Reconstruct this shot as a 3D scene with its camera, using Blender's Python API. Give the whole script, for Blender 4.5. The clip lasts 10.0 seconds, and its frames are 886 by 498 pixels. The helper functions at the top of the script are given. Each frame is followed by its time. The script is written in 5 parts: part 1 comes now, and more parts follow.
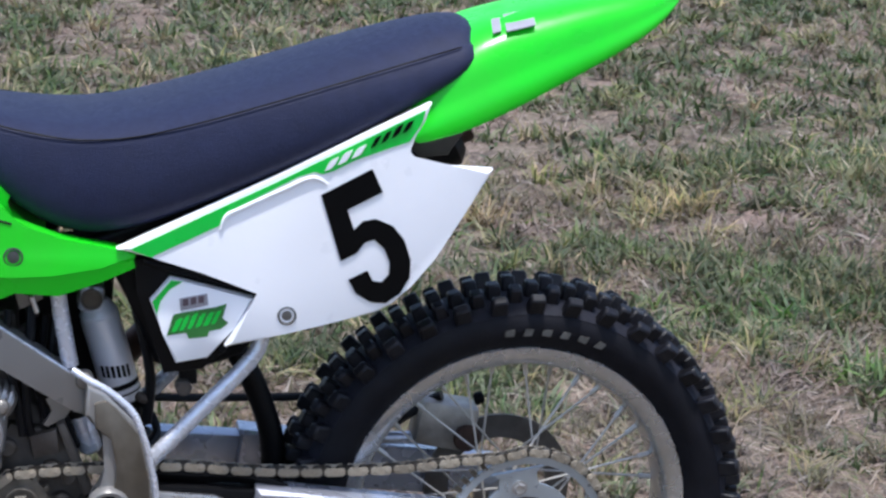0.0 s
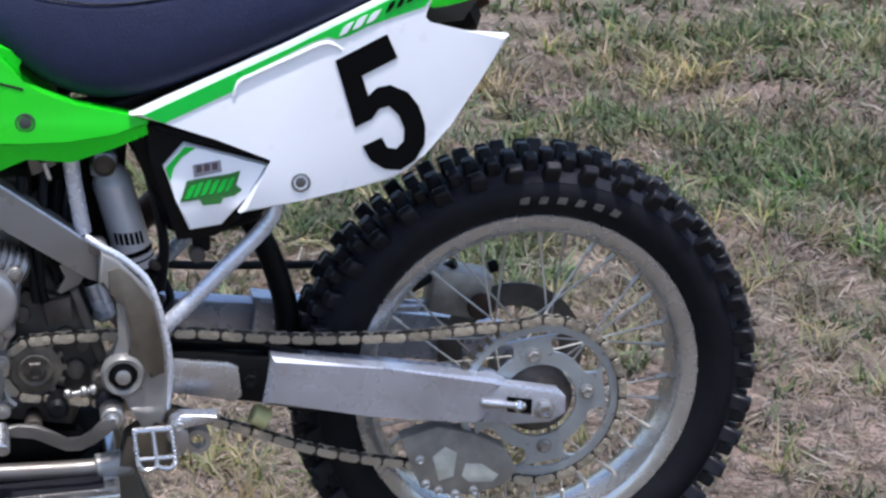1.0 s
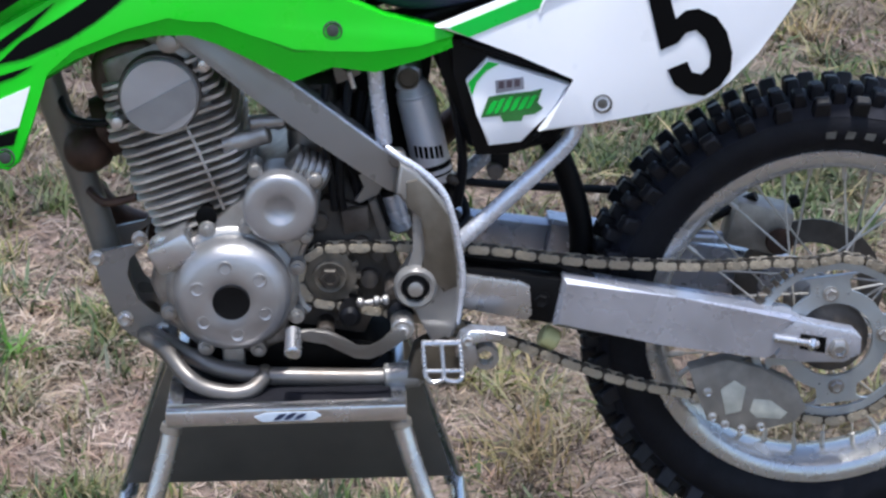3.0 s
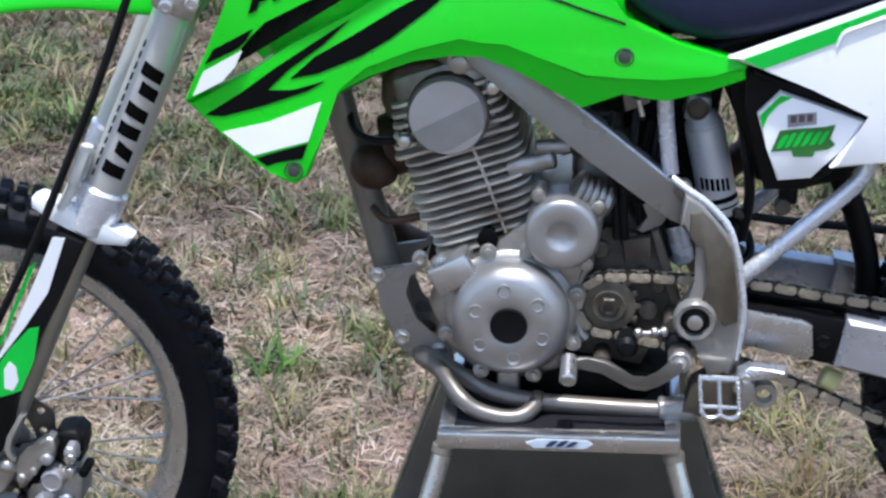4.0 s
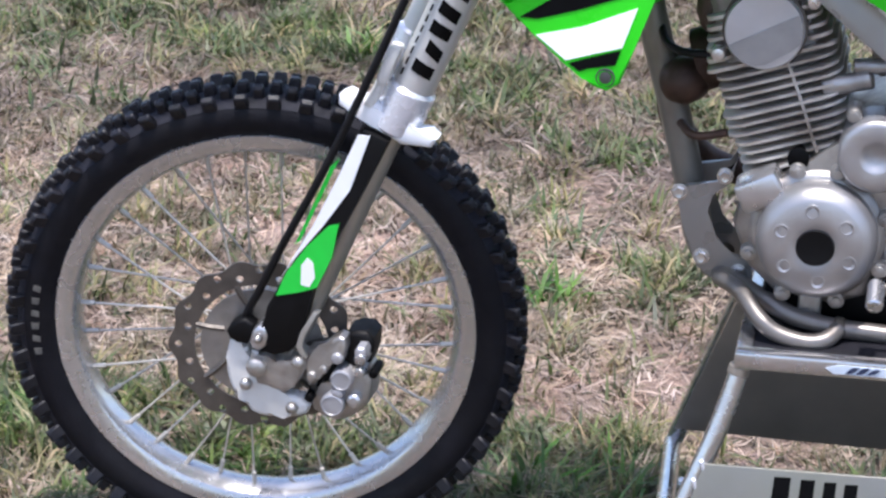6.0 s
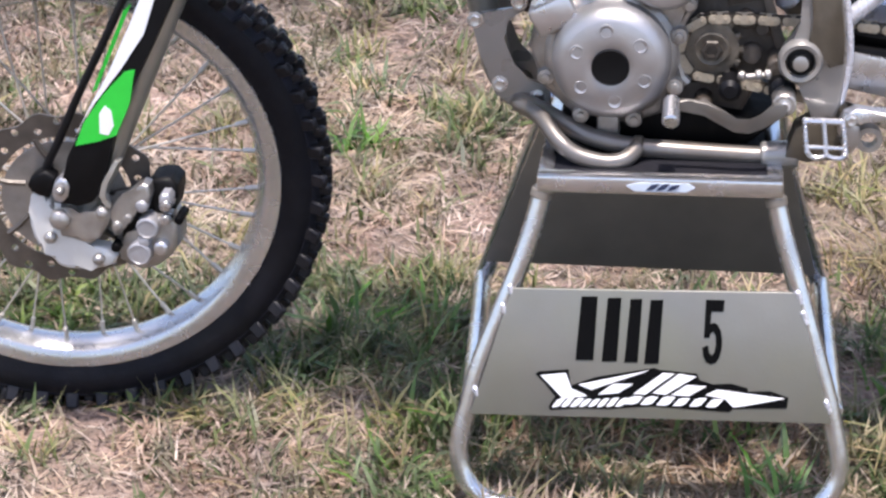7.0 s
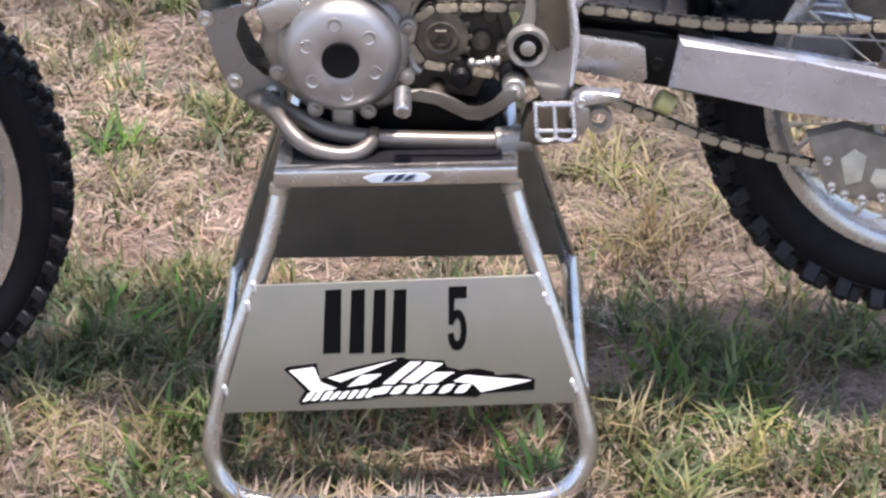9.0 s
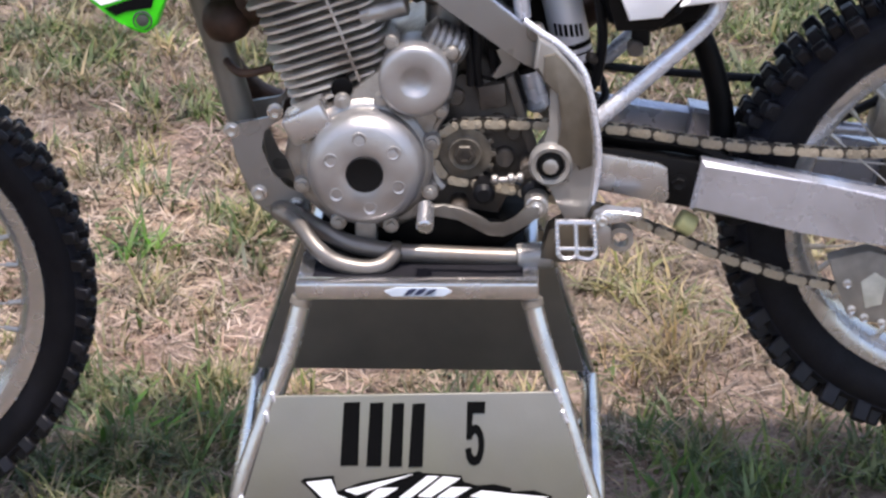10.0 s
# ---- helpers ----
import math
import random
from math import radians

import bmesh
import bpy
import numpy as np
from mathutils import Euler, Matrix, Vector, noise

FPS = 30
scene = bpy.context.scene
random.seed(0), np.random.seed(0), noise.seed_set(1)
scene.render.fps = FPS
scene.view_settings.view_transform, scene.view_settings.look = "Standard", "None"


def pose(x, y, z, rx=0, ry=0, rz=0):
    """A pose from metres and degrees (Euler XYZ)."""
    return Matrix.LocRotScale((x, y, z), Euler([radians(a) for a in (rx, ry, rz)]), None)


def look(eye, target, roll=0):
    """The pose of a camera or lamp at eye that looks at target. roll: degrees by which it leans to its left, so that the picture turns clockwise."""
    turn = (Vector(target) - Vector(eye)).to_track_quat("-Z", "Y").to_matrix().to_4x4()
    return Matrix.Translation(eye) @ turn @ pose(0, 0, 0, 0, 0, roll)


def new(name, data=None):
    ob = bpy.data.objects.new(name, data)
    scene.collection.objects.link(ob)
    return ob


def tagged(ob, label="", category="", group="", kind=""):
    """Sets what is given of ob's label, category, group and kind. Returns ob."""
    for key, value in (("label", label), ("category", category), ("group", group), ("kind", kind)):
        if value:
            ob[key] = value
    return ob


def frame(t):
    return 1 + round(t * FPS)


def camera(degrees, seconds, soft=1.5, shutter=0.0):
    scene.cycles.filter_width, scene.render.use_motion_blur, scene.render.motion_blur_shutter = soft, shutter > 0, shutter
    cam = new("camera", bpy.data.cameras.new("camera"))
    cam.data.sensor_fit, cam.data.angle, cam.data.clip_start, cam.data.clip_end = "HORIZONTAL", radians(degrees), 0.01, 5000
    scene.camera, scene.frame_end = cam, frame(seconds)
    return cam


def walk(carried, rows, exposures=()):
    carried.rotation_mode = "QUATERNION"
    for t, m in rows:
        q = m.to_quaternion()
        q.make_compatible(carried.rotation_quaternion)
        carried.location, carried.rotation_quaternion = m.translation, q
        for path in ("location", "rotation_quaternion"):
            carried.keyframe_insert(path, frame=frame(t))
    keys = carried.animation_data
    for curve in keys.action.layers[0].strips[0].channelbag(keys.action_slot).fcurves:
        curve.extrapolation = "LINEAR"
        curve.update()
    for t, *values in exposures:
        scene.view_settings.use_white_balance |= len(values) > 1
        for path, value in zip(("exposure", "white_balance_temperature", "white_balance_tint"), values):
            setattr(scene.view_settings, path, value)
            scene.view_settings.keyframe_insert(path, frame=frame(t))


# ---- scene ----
cam = camera(23.5, 10.0, soft=2.6)

PATH = [
    (0, (0.1406, -2.3312, 1.4496), (0.5129, -0.4500, 0.8889), -0.03),
    (0.5, (0.1402, -2.3236, 1.4483), (0.5261, -0.4500, 0.8230), 0.05),
    (1, (0.1343, -2.3172, 1.4372), (0.4972, -0.4500, 0.7570), -0.01),
    (1.5, (0.1343, -2.3151, 1.4287), (0.4635, -0.4500, 0.7231), -0.06),
    (2, (0.1314, -2.3125, 1.4230), (0.4111, -0.4500, 0.6954), 0.08),
    (2.2, (0.1343, -2.3149, 1.4208), (0.3913, -0.4500, 0.6855), 0.19),
    (3.3, (0.1442, -2.3106, 1.3982), (0.1378, -0.4500, 0.6864), 0.07),
    (3.5, (0.1408, -2.3065, 1.3936), (0.0840, -0.4500, 0.6916), 0.04),
    (4, (0.1288, -2.2993, 1.3970), (-0.0457, -0.4500, 0.7087), 0.28),
    (4.5, (0.1045, -2.3002, 1.3968), (-0.1599, -0.4500, 0.7215), 0.24),
    (5, (0.0797, -2.3003, 1.3945), (-0.2523, -0.4500, 0.7083), 0.62),
    (5.2, (0.0744, -2.2987, 1.3896), (-0.3003, -0.4500, 0.6897), 0.54),
    (6.3, (0.0505, -2.3186, 1.2925), (-0.3478, -0.4500, 0.5327), 1.07),
    (6.5, (0.0568, -2.3236, 1.2796), (-0.3053, -0.4500, 0.5007), 0.54),
    (7, (0.0787, -2.3246, 1.2790), (-0.1472, -0.4500, 0.4225), -0.02),
    (7.5, (0.1086, -2.3236, 1.2704), (0.0034, -0.4500, 0.3513), 0.10),
    (8, (0.1302, -2.3258, 1.2710), (0.0337, -0.4500, 0.3491), -0.35),
    (8.5, (0.1500, -2.3235, 1.2783), (0.0924, -0.4500, 0.3836), -0.61),
    (9, (0.1579, -2.3182, 1.2890), (0.1136, -0.4500, 0.4244), -0.71),
    (9.5, (0.1678, -2.3199, 1.2934), (0.1274, -0.4500, 0.4691), -0.36),
    (10, (0.1610, -2.3226, 1.3024), (0.0948, -0.4500, 0.5456), 0.22),
]
walk(cam, [(t, look(eye, target, roll)) for t, eye, target, roll in PATH],
     [(0, .78, 5950, 12), (2, .78, 5950, 13), (4, .92, 6000, 9), (5, 1.03, 6000, 12), (6.5, 1.28, 6350, 17), (8, 1.36, 6850, 18), (9.4, 1.22, 6850, 18), (10, 1.17, 6800, 18)])
# ---- light ----
SUN_EL = 79.0          # degrees; the sun stands almost overhead
world = bpy.data.worlds.new("world")
scene.world = world
world.use_nodes = True
sky = world.node_tree.nodes.new("ShaderNodeTexSky")
sky.sky_type, sky.sun_disc = 'NISHITA', False
sky.sun_elevation, sky.sun_rotation = radians(SUN_EL), radians(180)
sky.dust_density = 2.2      # a hazy, bright summer sky
world.node_tree.links.new(sky.outputs[0], world.node_tree.nodes["Background"].inputs[0])
world.node_tree.nodes["Background"].inputs[1].default_value = 0.15
sun = new("sun", bpy.data.lights.new("sun", 'SUN'))
sun.data.energy, sun.data.angle, sun.data.color = 2.7, radians(3), (1, .965, .91)
sun.matrix_world = look((.3, -math.cos(radians(SUN_EL)) * 9, math.sin(radians(SUN_EL)) * 9), (0, 0, 0))


# ---- materials ----
def mat(name, base, rough=.5, metal=0.0, var=.12, scale=30, dirt=None, dirt_amount=.4, dirt_scale=9, bump=.1, bump_scale=220, coat=0.0, by_piece=0.0, spec=.5):
    m = bpy.data.materials.new(name)
    m.use_nodes = True
    n, l = m.node_tree.nodes, m.node_tree.links
    p = n["Principled BSDF"]
    p.inputs["Metallic"].default_value, p.inputs["Coat Weight"].default_value = metal, coat
    p.inputs["Specular IOR Level"].default_value = spec
    tc = n.new("ShaderNodeTexCoord")

    def noise_of(sc, detail=4):
        t = n.new("ShaderNodeTexNoise")
        t.inputs["Scale"].default_value, t.inputs["Detail"].default_value = sc, detail
        l.new(tc.outputs["Object"], t.inputs["Vector"])
        return t.outputs["Fac"]

    def mix(fac, a, b):
        x = n.new("ShaderNodeMix")
        x.data_type = 'RGBA'
        for sock, val in ((0, fac), (6, a), (7, b)):
            if isinstance(val, (tuple, float)):
                x.inputs[sock].default_value = (*val, 1) if isinstance(val, tuple) else val
            else:
                l.new(val, x.inputs[sock])
        return x.outputs[2]

    def ramp(v, a, b, c=0.0, d=1.0):
        r = n.new("ShaderNodeMapRange")
        l.new(v, r.inputs[0])
        for i, val in enumerate((a, b, c, d)):
            r.inputs[i + 1].default_value = val
        return r.outputs[0]

    lo, hi = tuple(max(0, c * (1 - var)) for c in base), tuple(min(1, c * (1 + var)) for c in base)
    col = mix(ramp(noise_of(scale), .3, .7), lo, hi)
    grime = None
    if dirt:
        grime = ramp(noise_of(dirt_scale, 6), .45, .72, 0.0, dirt_amount)
        col = mix(grime, col, dirt)
    if by_piece:
        oi = n.new("ShaderNodeObjectInfo")
        hs = n.new("ShaderNodeHueSaturation")
        l.new(ramp(oi.outputs["Random"], 0, 1, 1 - by_piece, 1 + by_piece), hs.inputs["Value"])
        l.new(col, hs.inputs["Color"])
        col = hs.outputs["Color"]
    l.new(col, p.inputs["Base Color"])
    l.new(ramp(noise_of(scale * 2.3), .3, .7, max(.02, rough - .08), min(1, rough + .08)), p.inputs["Roughness"])
    if bump:
        b = n.new("ShaderNodeBump")
        b.inputs["Strength"].default_value, b.inputs["Distance"].default_value = bump, .002
        l.new(noise_of(bump_scale, 3), b.inputs["Height"])
        l.new(b.outputs[0], p.inputs["Normal"])
    return m


GREEN = mat("green_plastic", (.022, .56, .009), .32, spec=.35, var=.05, scale=14, bump=.05, bump_scale=90, dirt=(.06, .42, .03), dirt_amount=.25)
WHITE = mat("white_plastic", (.89, .89, .90), .34, var=.03, scale=10, bump=.04, bump_scale=80, dirt=(.68, .67, .64), dirt_amount=.35, dirt_scale=5)
BLACKP = mat("black_plastic", (.003, .003, .0035), .5, var=.3, bump=.12, dirt=(.014, .0125, .011), dirt_amount=.3, spec=.15)
VINYL = mat("seat_vinyl", (.0125, .016, .042), .56, var=.12, scale=60, bump=.35, bump_scale=600, dirt=(.020, .022, .04), dirt_amount=.3, spec=.22)
TREAD = mat("dusty_tread", (.011, .0115, .017), .70, var=.3, scale=40, bump=.3, dirt=(.021, .021, .028), dirt_amount=.5, dirt_scale=14, spec=.2)
RUBBER = mat("tyre_rubber", (.0055, .0055, .0080), .60, var=.25, scale=45, bump=.3, bump_scale=320, dirt=(.012, .0115, .0115), dirt_amount=.45, dirt_scale=16, spec=.16)
KNOB = mat("knob_rubber", (.0075, .0075, .0105), .44, var=.25, scale=70, bump=.3, bump_scale=320, dirt=(.015, .014, .014), dirt_amount=.5, dirt_scale=60, spec=.25, by_piece=.35)
ALU = mat("brushed_aluminium", (.47, .485, .545), .28, .6, var=.06, scale=12, bump=.03, bump_scale=300, dirt=(.29, .285, .30), dirt_amount=.55, dirt_scale=14)
WELD = mat("bright_welded_alloy", (.66, .68, .74), .26, .45, var=.06, scale=30, bump=.04, dirt=(.42, .40, .40), dirt_amount=.35, dirt_scale=22)
RIM = mat("rim_aluminium", (.50, .50, .50), .25, .8, var=.06, scale=20, bump=.02, dirt=(.40, .39, .37), dirt_amount=.25, dirt_scale=8)
CAST = mat("cast_aluminium", (.37, .355, .335), .36, .75, var=.16, scale=35, bump=.4, bump_scale=420, dirt=(.10, .078, .06), dirt_amount=.8, dirt_scale=18)
COVER = mat("polished_cover", (.50, .50, .515), .29, .85, var=.07, scale=16, bump=.04, dirt=(.32, .30, .28), dirt_amount=.5, dirt_scale=12)
BURNT = mat("burnt_oily_casting", (.062, .040, .028), .5, .3, var=.35, scale=30, bump=.5, bump_scale=240, dirt=(.016, .011, .008), dirt_amount=.8, dirt_scale=20)
ALLOY = mat("matt_alloy", (.40, .40, .42), .48, .55, var=.12, scale=40, bump=.15, dirt=(.24, .22, .20), dirt_amount=.4, dirt_scale=14)
FACED = mat("blasted_alloy", (.50, .495, .50), .44, .6, var=.08, scale=22, bump=.12, bump_scale=500, dirt=(.36, .34, .32), dirt_amount=.45, dirt_scale=10)
DOMED = mat("blasted_cover", (.37, .365, .37), .40, .75, var=.10, scale=22, bump=.14, bump_scale=500, dirt=(.25, .235, .22), dirt_amount=.5, dirt_scale=10)
DIRTY = mat("grimy_aluminium", (.080, .066, .054), .6, .25, var=.35, scale=30, bump=.5, bump_scale=260, dirt=(.020, .015, .011), dirt_amount=.8, dirt_scale=18)
FRAME = mat("silver_frame_paint", (.27, .26, .245), .32, .4, var=.05, scale=12, bump=.02, dirt=(.22, .20, .175), dirt_amount=.45, dirt_scale=9)
GUARD = mat("worn_frame_guard", (.075, .062, .045), .42, .3, var=.18, scale=24, bump=.12, dirt=(.20, .18, .15), dirt_amount=.4, dirt_scale=20)
TUBE = mat("silver_tube", (.19, .175, .16), .42, .65, var=.1, scale=20, bump=.06, dirt=(.13, .10, .075), dirt_amount=.65, dirt_scale=20)
FORK = mat("fork_slider", (.36, .345, .31), .42, .7, var=.08, scale=20, bump=.05, dirt=(.26, .24, .20), dirt_amount=.4)
FORKUP = mat("fork_outer_tube", (.52, .52, .51), .36, .45, var=.06, scale=18, bump=.05)
CHAIN = mat("dusty_chain", (.40, .35, .27), .5, .5, var=.3, scale=90, bump=.3, dirt=(.12, .095, .07), dirt_amount=.5, dirt_scale=60, by_piece=.25)
STEEL = mat("zinc_steel", (.40, .445, .48), .34, .7, var=.09, scale=30, bump=.05, dirt=(.30, .29, .28), dirt_amount=.4, dirt_scale=14)
BOLT = mat("bright_bolt", (.6, .6, .6), .3, .9, var=.1, bump=.05)
SPOKE = mat("spoke_steel", (.42, .39, .34), .38, .3, var=.1, bump=0, by_piece=.2)
DISC = mat("brake_disc_steel", (.10, .088, .077), .48, .6, var=.2, scale=40, bump=.1, dirt=(.16, .145, .125), dirt_amount=.4, dirt_scale=20)
EXH = mat("rusty_exhaust", (.062, .034, .023), .6, .5, var=.4, scale=40, bump=.3, dirt=(.03, .02, .016), dirt_amount=.6, dirt_scale=25)
HOSE = mat("hose_rubber", (.005, .005, .006), .45, var=.2, bump=.1, spec=.2)
INK = mat("black_decal", (.002, .002, .0022), .5, var=.1, bump=.02, spec=.08)
PAPER = mat("white_decal", (.80, .81, .82), .4, var=.03, bump=.02)
LIME = mat("green_decal", (.012, .52, .045), .35, var=.06, bump=.02)
GREY = mat("grey_decal", (.30, .29, .31), .4, var=.15, bump=.02)
SILVERP = mat("stand_aluminium", (.185, .18, .158), .40, .45, var=.06, scale=16, bump=.07, bump_scale=260, dirt=(.17, .175, .115), dirt_amount=.5, dirt_scale=6)
STANDT = mat("stand_tube", (.55, .555, .58), .22, .92, var=.1, scale=18, bump=.06, dirt=(.40, .38, .37), dirt_amount=.4, dirt_scale=14)
# grey lowered for the shade on the back plate; leg sockets share it
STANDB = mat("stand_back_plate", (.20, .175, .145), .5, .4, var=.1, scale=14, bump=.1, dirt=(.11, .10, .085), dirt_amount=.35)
MATR = mat("rubber_mat", (.006, .006, .0095), .7, var=.25, bump=.4, dirt=(.014, .013, .014), dirt_amount=.4, spec=.2)


# ---- mesh helpers ----
def part(name, bm, material, parent, label="", sharp=38):
    """Links a bmesh as one mesh object under a thing or a part."""
    me = bpy.data.meshes.new(name)
    bmesh.ops.recalc_face_normals(bm, faces=bm.faces)
    bm.to_mesh(me)
    bm.free()
    me.polygons.foreach_set("use_smooth", [True] * len(me.polygons))
    me.set_sharp_from_angle(angle=radians(sharp))
    me.materials.append(material)
    ob = new(name, me)
    ob.parent = parent
    return tagged(ob, label)


def thing(name, label, category, at=(0, 0, 0), group="", kind=""):
    ob = new(name)
    ob.location = at
    ob.empty_display_size = .1
    bpy.context.view_layer.update()
    return tagged(ob, label, category, group, kind)


def slab(bm, pts, y0, y1, bev=.0025, tilt=(0, 0), seg=2):
    """A plate with the outline pts (x, z), from y0 to y1; tilt: how y grows with x and z from the first point."""
    x0, z0 = pts[0]
    f = lambda x, z: tilt[0] * (x - x0) + tilt[1] * (z - z0)
    a = [bm.verts.new((x, y0 + f(x, z), z)) for x, z in pts]
    b = [bm.verts.new((x, y1 + f(x, z), z)) for x, z in pts]
    n = len(pts)
    front, back = bm.faces.new(a), bm.faces.new(b[::-1])
    for i in range(n):
        bm.faces.new((a[i], b[i], b[(i + 1) % n], a[(i + 1) % n]))
    if bev:
        bmesh.ops.bevel(bm, geom=list(front.edges), offset=bev, segments=seg, profile=.5, affect='EDGES', clamp_overlap=True)
    return bm


def plate(name, pts, y0, y1, material, parent, label="", bev=.0025, tilt=(0, 0), seg=2):
    return part(name, slab(bmesh.new(), pts, y0, y1, bev, tilt, seg), material, parent, label)


def smooth_path(pts, k=6, closed=False):
    pts = [Vector(p) for p in pts]
    out, n = [], len(pts)
    for i in range(n if closed else n - 1):
        p0 = pts[i - 1] if i or closed else pts[0]
        p1, p2 = pts[i], pts[(i + 1) % n]
        p3 = pts[(i + 2) % n] if closed else pts[min(i + 2, n - 1)]
        for j in range(k):
            t = j / k
            out.append(.5 * (2 * p1 + (p2 - p0) * t + (2 * p0 - 5 * p1 + 4 * p2 - p3) * t * t + (3 * p1 - p0 - 3 * p2 + p3) * t ** 3))
    return out if closed else out + [pts[-1]]


def tube(bm, pts, r, seg=12, k=6, flat=1.0, r1=None):
    """A round bar swept along pts; r1: its radius at the end."""
    path = smooth_path(pts, k) if k else [Vector(p) for p in pts]
    n = len(path)
    rings, side = [], None
    for i, p in enumerate(path):
        d = (path[min(i + 1, n - 1)] - path[max(i - 1, 0)]).normalized()
        if side is None:
            side = d.orthogonal().normalized()
        side = (side - d * side.dot(d)).normalized()
        up = d.cross(side)
        rr = r if r1 is None else r + (r1 - r) * i / (n - 1)
        rings.append([bm.verts.new(p + side * rr * math.cos(a) + up * rr * flat * math.sin(a)) for a in [math.tau * j / seg for j in range(seg)]])
    for i in range(n - 1):
        for j in range(seg):
            bm.faces.new((rings[i][j], rings[i][(j + 1) % seg], rings[i + 1][(j + 1) % seg], rings[i + 1][j]))
    bm.faces.new(rings[0][::-1])
    bm.faces.new(rings[-1])
    return bm


def bar(name, pts, r, material, parent, label="", seg=12, k=6, flat=1.0, r1=None):
    return part(name, tube(bmesh.new(), pts, r, seg, k, flat, r1), material, parent, label)


def lathe(bm, profile, m=Matrix(), seg=40, closed=False):
    """Turns the profile (radius, y) round the local y axis, then moves it by m."""
    rings = []
    for r, y in profile:
        rings.append([bm.verts.new(m @ Vector((r * math.cos(a), y, r * math.sin(a)))) for a in [math.tau * j / seg for j in range(seg)]])
    n = len(rings)
    for i in range(n if closed else n - 1):
        for j in range(seg):
            bm.faces.new((rings[i][j], rings[i][(j + 1) % seg], rings[(i + 1) % n][(j + 1) % seg], rings[(i + 1) % n][j]))
    if not closed:
        bm.faces.new(rings[0])
        bm.faces.new(rings[-1][::-1])
    return bm


def turned(name, profile, material, parent, m=Matrix(), label="", seg=40, closed=False):
    return part(name, lathe(bmesh.new(), profile, m, seg, closed), material, parent, label)


def at_xyz(x, y, z):
    return Matrix.Translation((x, y, z))


def along(p, q):
    """A frame at p whose y axis points to q."""
    d = Vector(q) - Vector(p)
    return Matrix.Translation(p) @ d.to_track_quat('Y', 'Z').to_matrix().to_4x4(), d.length


def rod(name, p, q, r, material, parent, label="", seg=14, bev=.002, r1=None):
    m, n = along(p, q)
    r1 = r if r1 is None else r1
    b = min(bev, r * .4)
    return turned(name, [(r - b, 0), (r, b), (r1, n - b), (r1 - b, n)], material, parent, m, label, seg)


def block(bm, size, m=Matrix(), bev=.003, taper=1.0, seg=2):
    r = bmesh.ops.create_cube(bm, size=1)
    for v in r["verts"]:
        k = taper if v.co.z > 0 else 1
        v.co = m @ Vector((v.co.x * size[0] * k, v.co.y * size[1] * k, v.co.z * size[2]))
    if bev:
        es = {e for v in r["verts"] for e in v.link_edges}
        bmesh.ops.bevel(bm, geom=list(es), offset=bev, segments=seg, profile=.5, affect='EDGES', clamp_overlap=True)
    return bm


def brick_of(name, size, m, material, parent, label="", bev=.003, taper=1.0):
    return part(name, block(bmesh.new(), size, m, bev, taper), material, parent, label)


def bolt(name, x, y, z, r, parent, material=None, deep=.006):
    """A hexagon head on a washer, facing the camera's side."""
    bm = bmesh.new()
    lathe(bm, [(r * 1.25, 0), (r * 1.25, -.0015), (r * .98, -.0018)], at_xyz(x, y, z), 20)
    lathe(bm, [(r * .95, -.001), (r * .95, -deep + .001), (r * .8, -deep), (r * .4, -deep + .0008)], at_xyz(x, y, z) @ pose(0, 0, 0, 0, 17, 0), 6)
    return part(name, bm, material or BOLT, parent, sharp=25)


def mapped(shape, o, u, v):
    """Points of the unit square laid out from o along u and v (in x, z)."""
    return [(o[0] + a * u[0] + b * v[0], o[1] + a * u[1] + b * v[1]) for a, b in shape]


FIVE = [(.05, 1), (.95, 1), (.95, .82), (.36, .82), (.34, .62), (.5, .65), (.7, .62), (.88, .52), (.97, .38), (.97, .25), (.9, .12), (.75, .03), (.5, 0), (.26, .03),
        (.1, .12), (.03, .26), (.32, .29), (.37, .19), (.5, .14), (.62, .18), (.68, .3), (.64, .44), (.5, .51), (.38, .47), (.33, .41), (.07, .41)]


# ---- the motorcycle ----
bike = thing("dirt_bike", "green and white dirt bike with knobbly tyres on an aluminium stand", "motorcycle")
REAR, FRONT = (.6815, 0, .4295), (-.6475, -.035, .307)
STEER = Matrix.Rotation(radians(11), 4, Vector((.375, 0, .927)))


def shared(name, me, parent, m, material=None):
    ob = new(name, me)
    ob.parent = parent
    ob.matrix_basis = m
    return ob


def mesh_of(name, bm, material, sharp=38):
    me = bpy.data.meshes.new(name)
    bmesh.ops.recalc_face_normals(bm, faces=bm.faces)
    bm.to_mesh(me)
    bm.free()
    me.polygons.foreach_set("use_smooth", [True] * len(me.polygons))
    me.set_sharp_from_angle(angle=radians(sharp))
    me.materials.append(material)
    return me


def spin(a):
    return Matrix.Rotation(a, 4, 'Y')


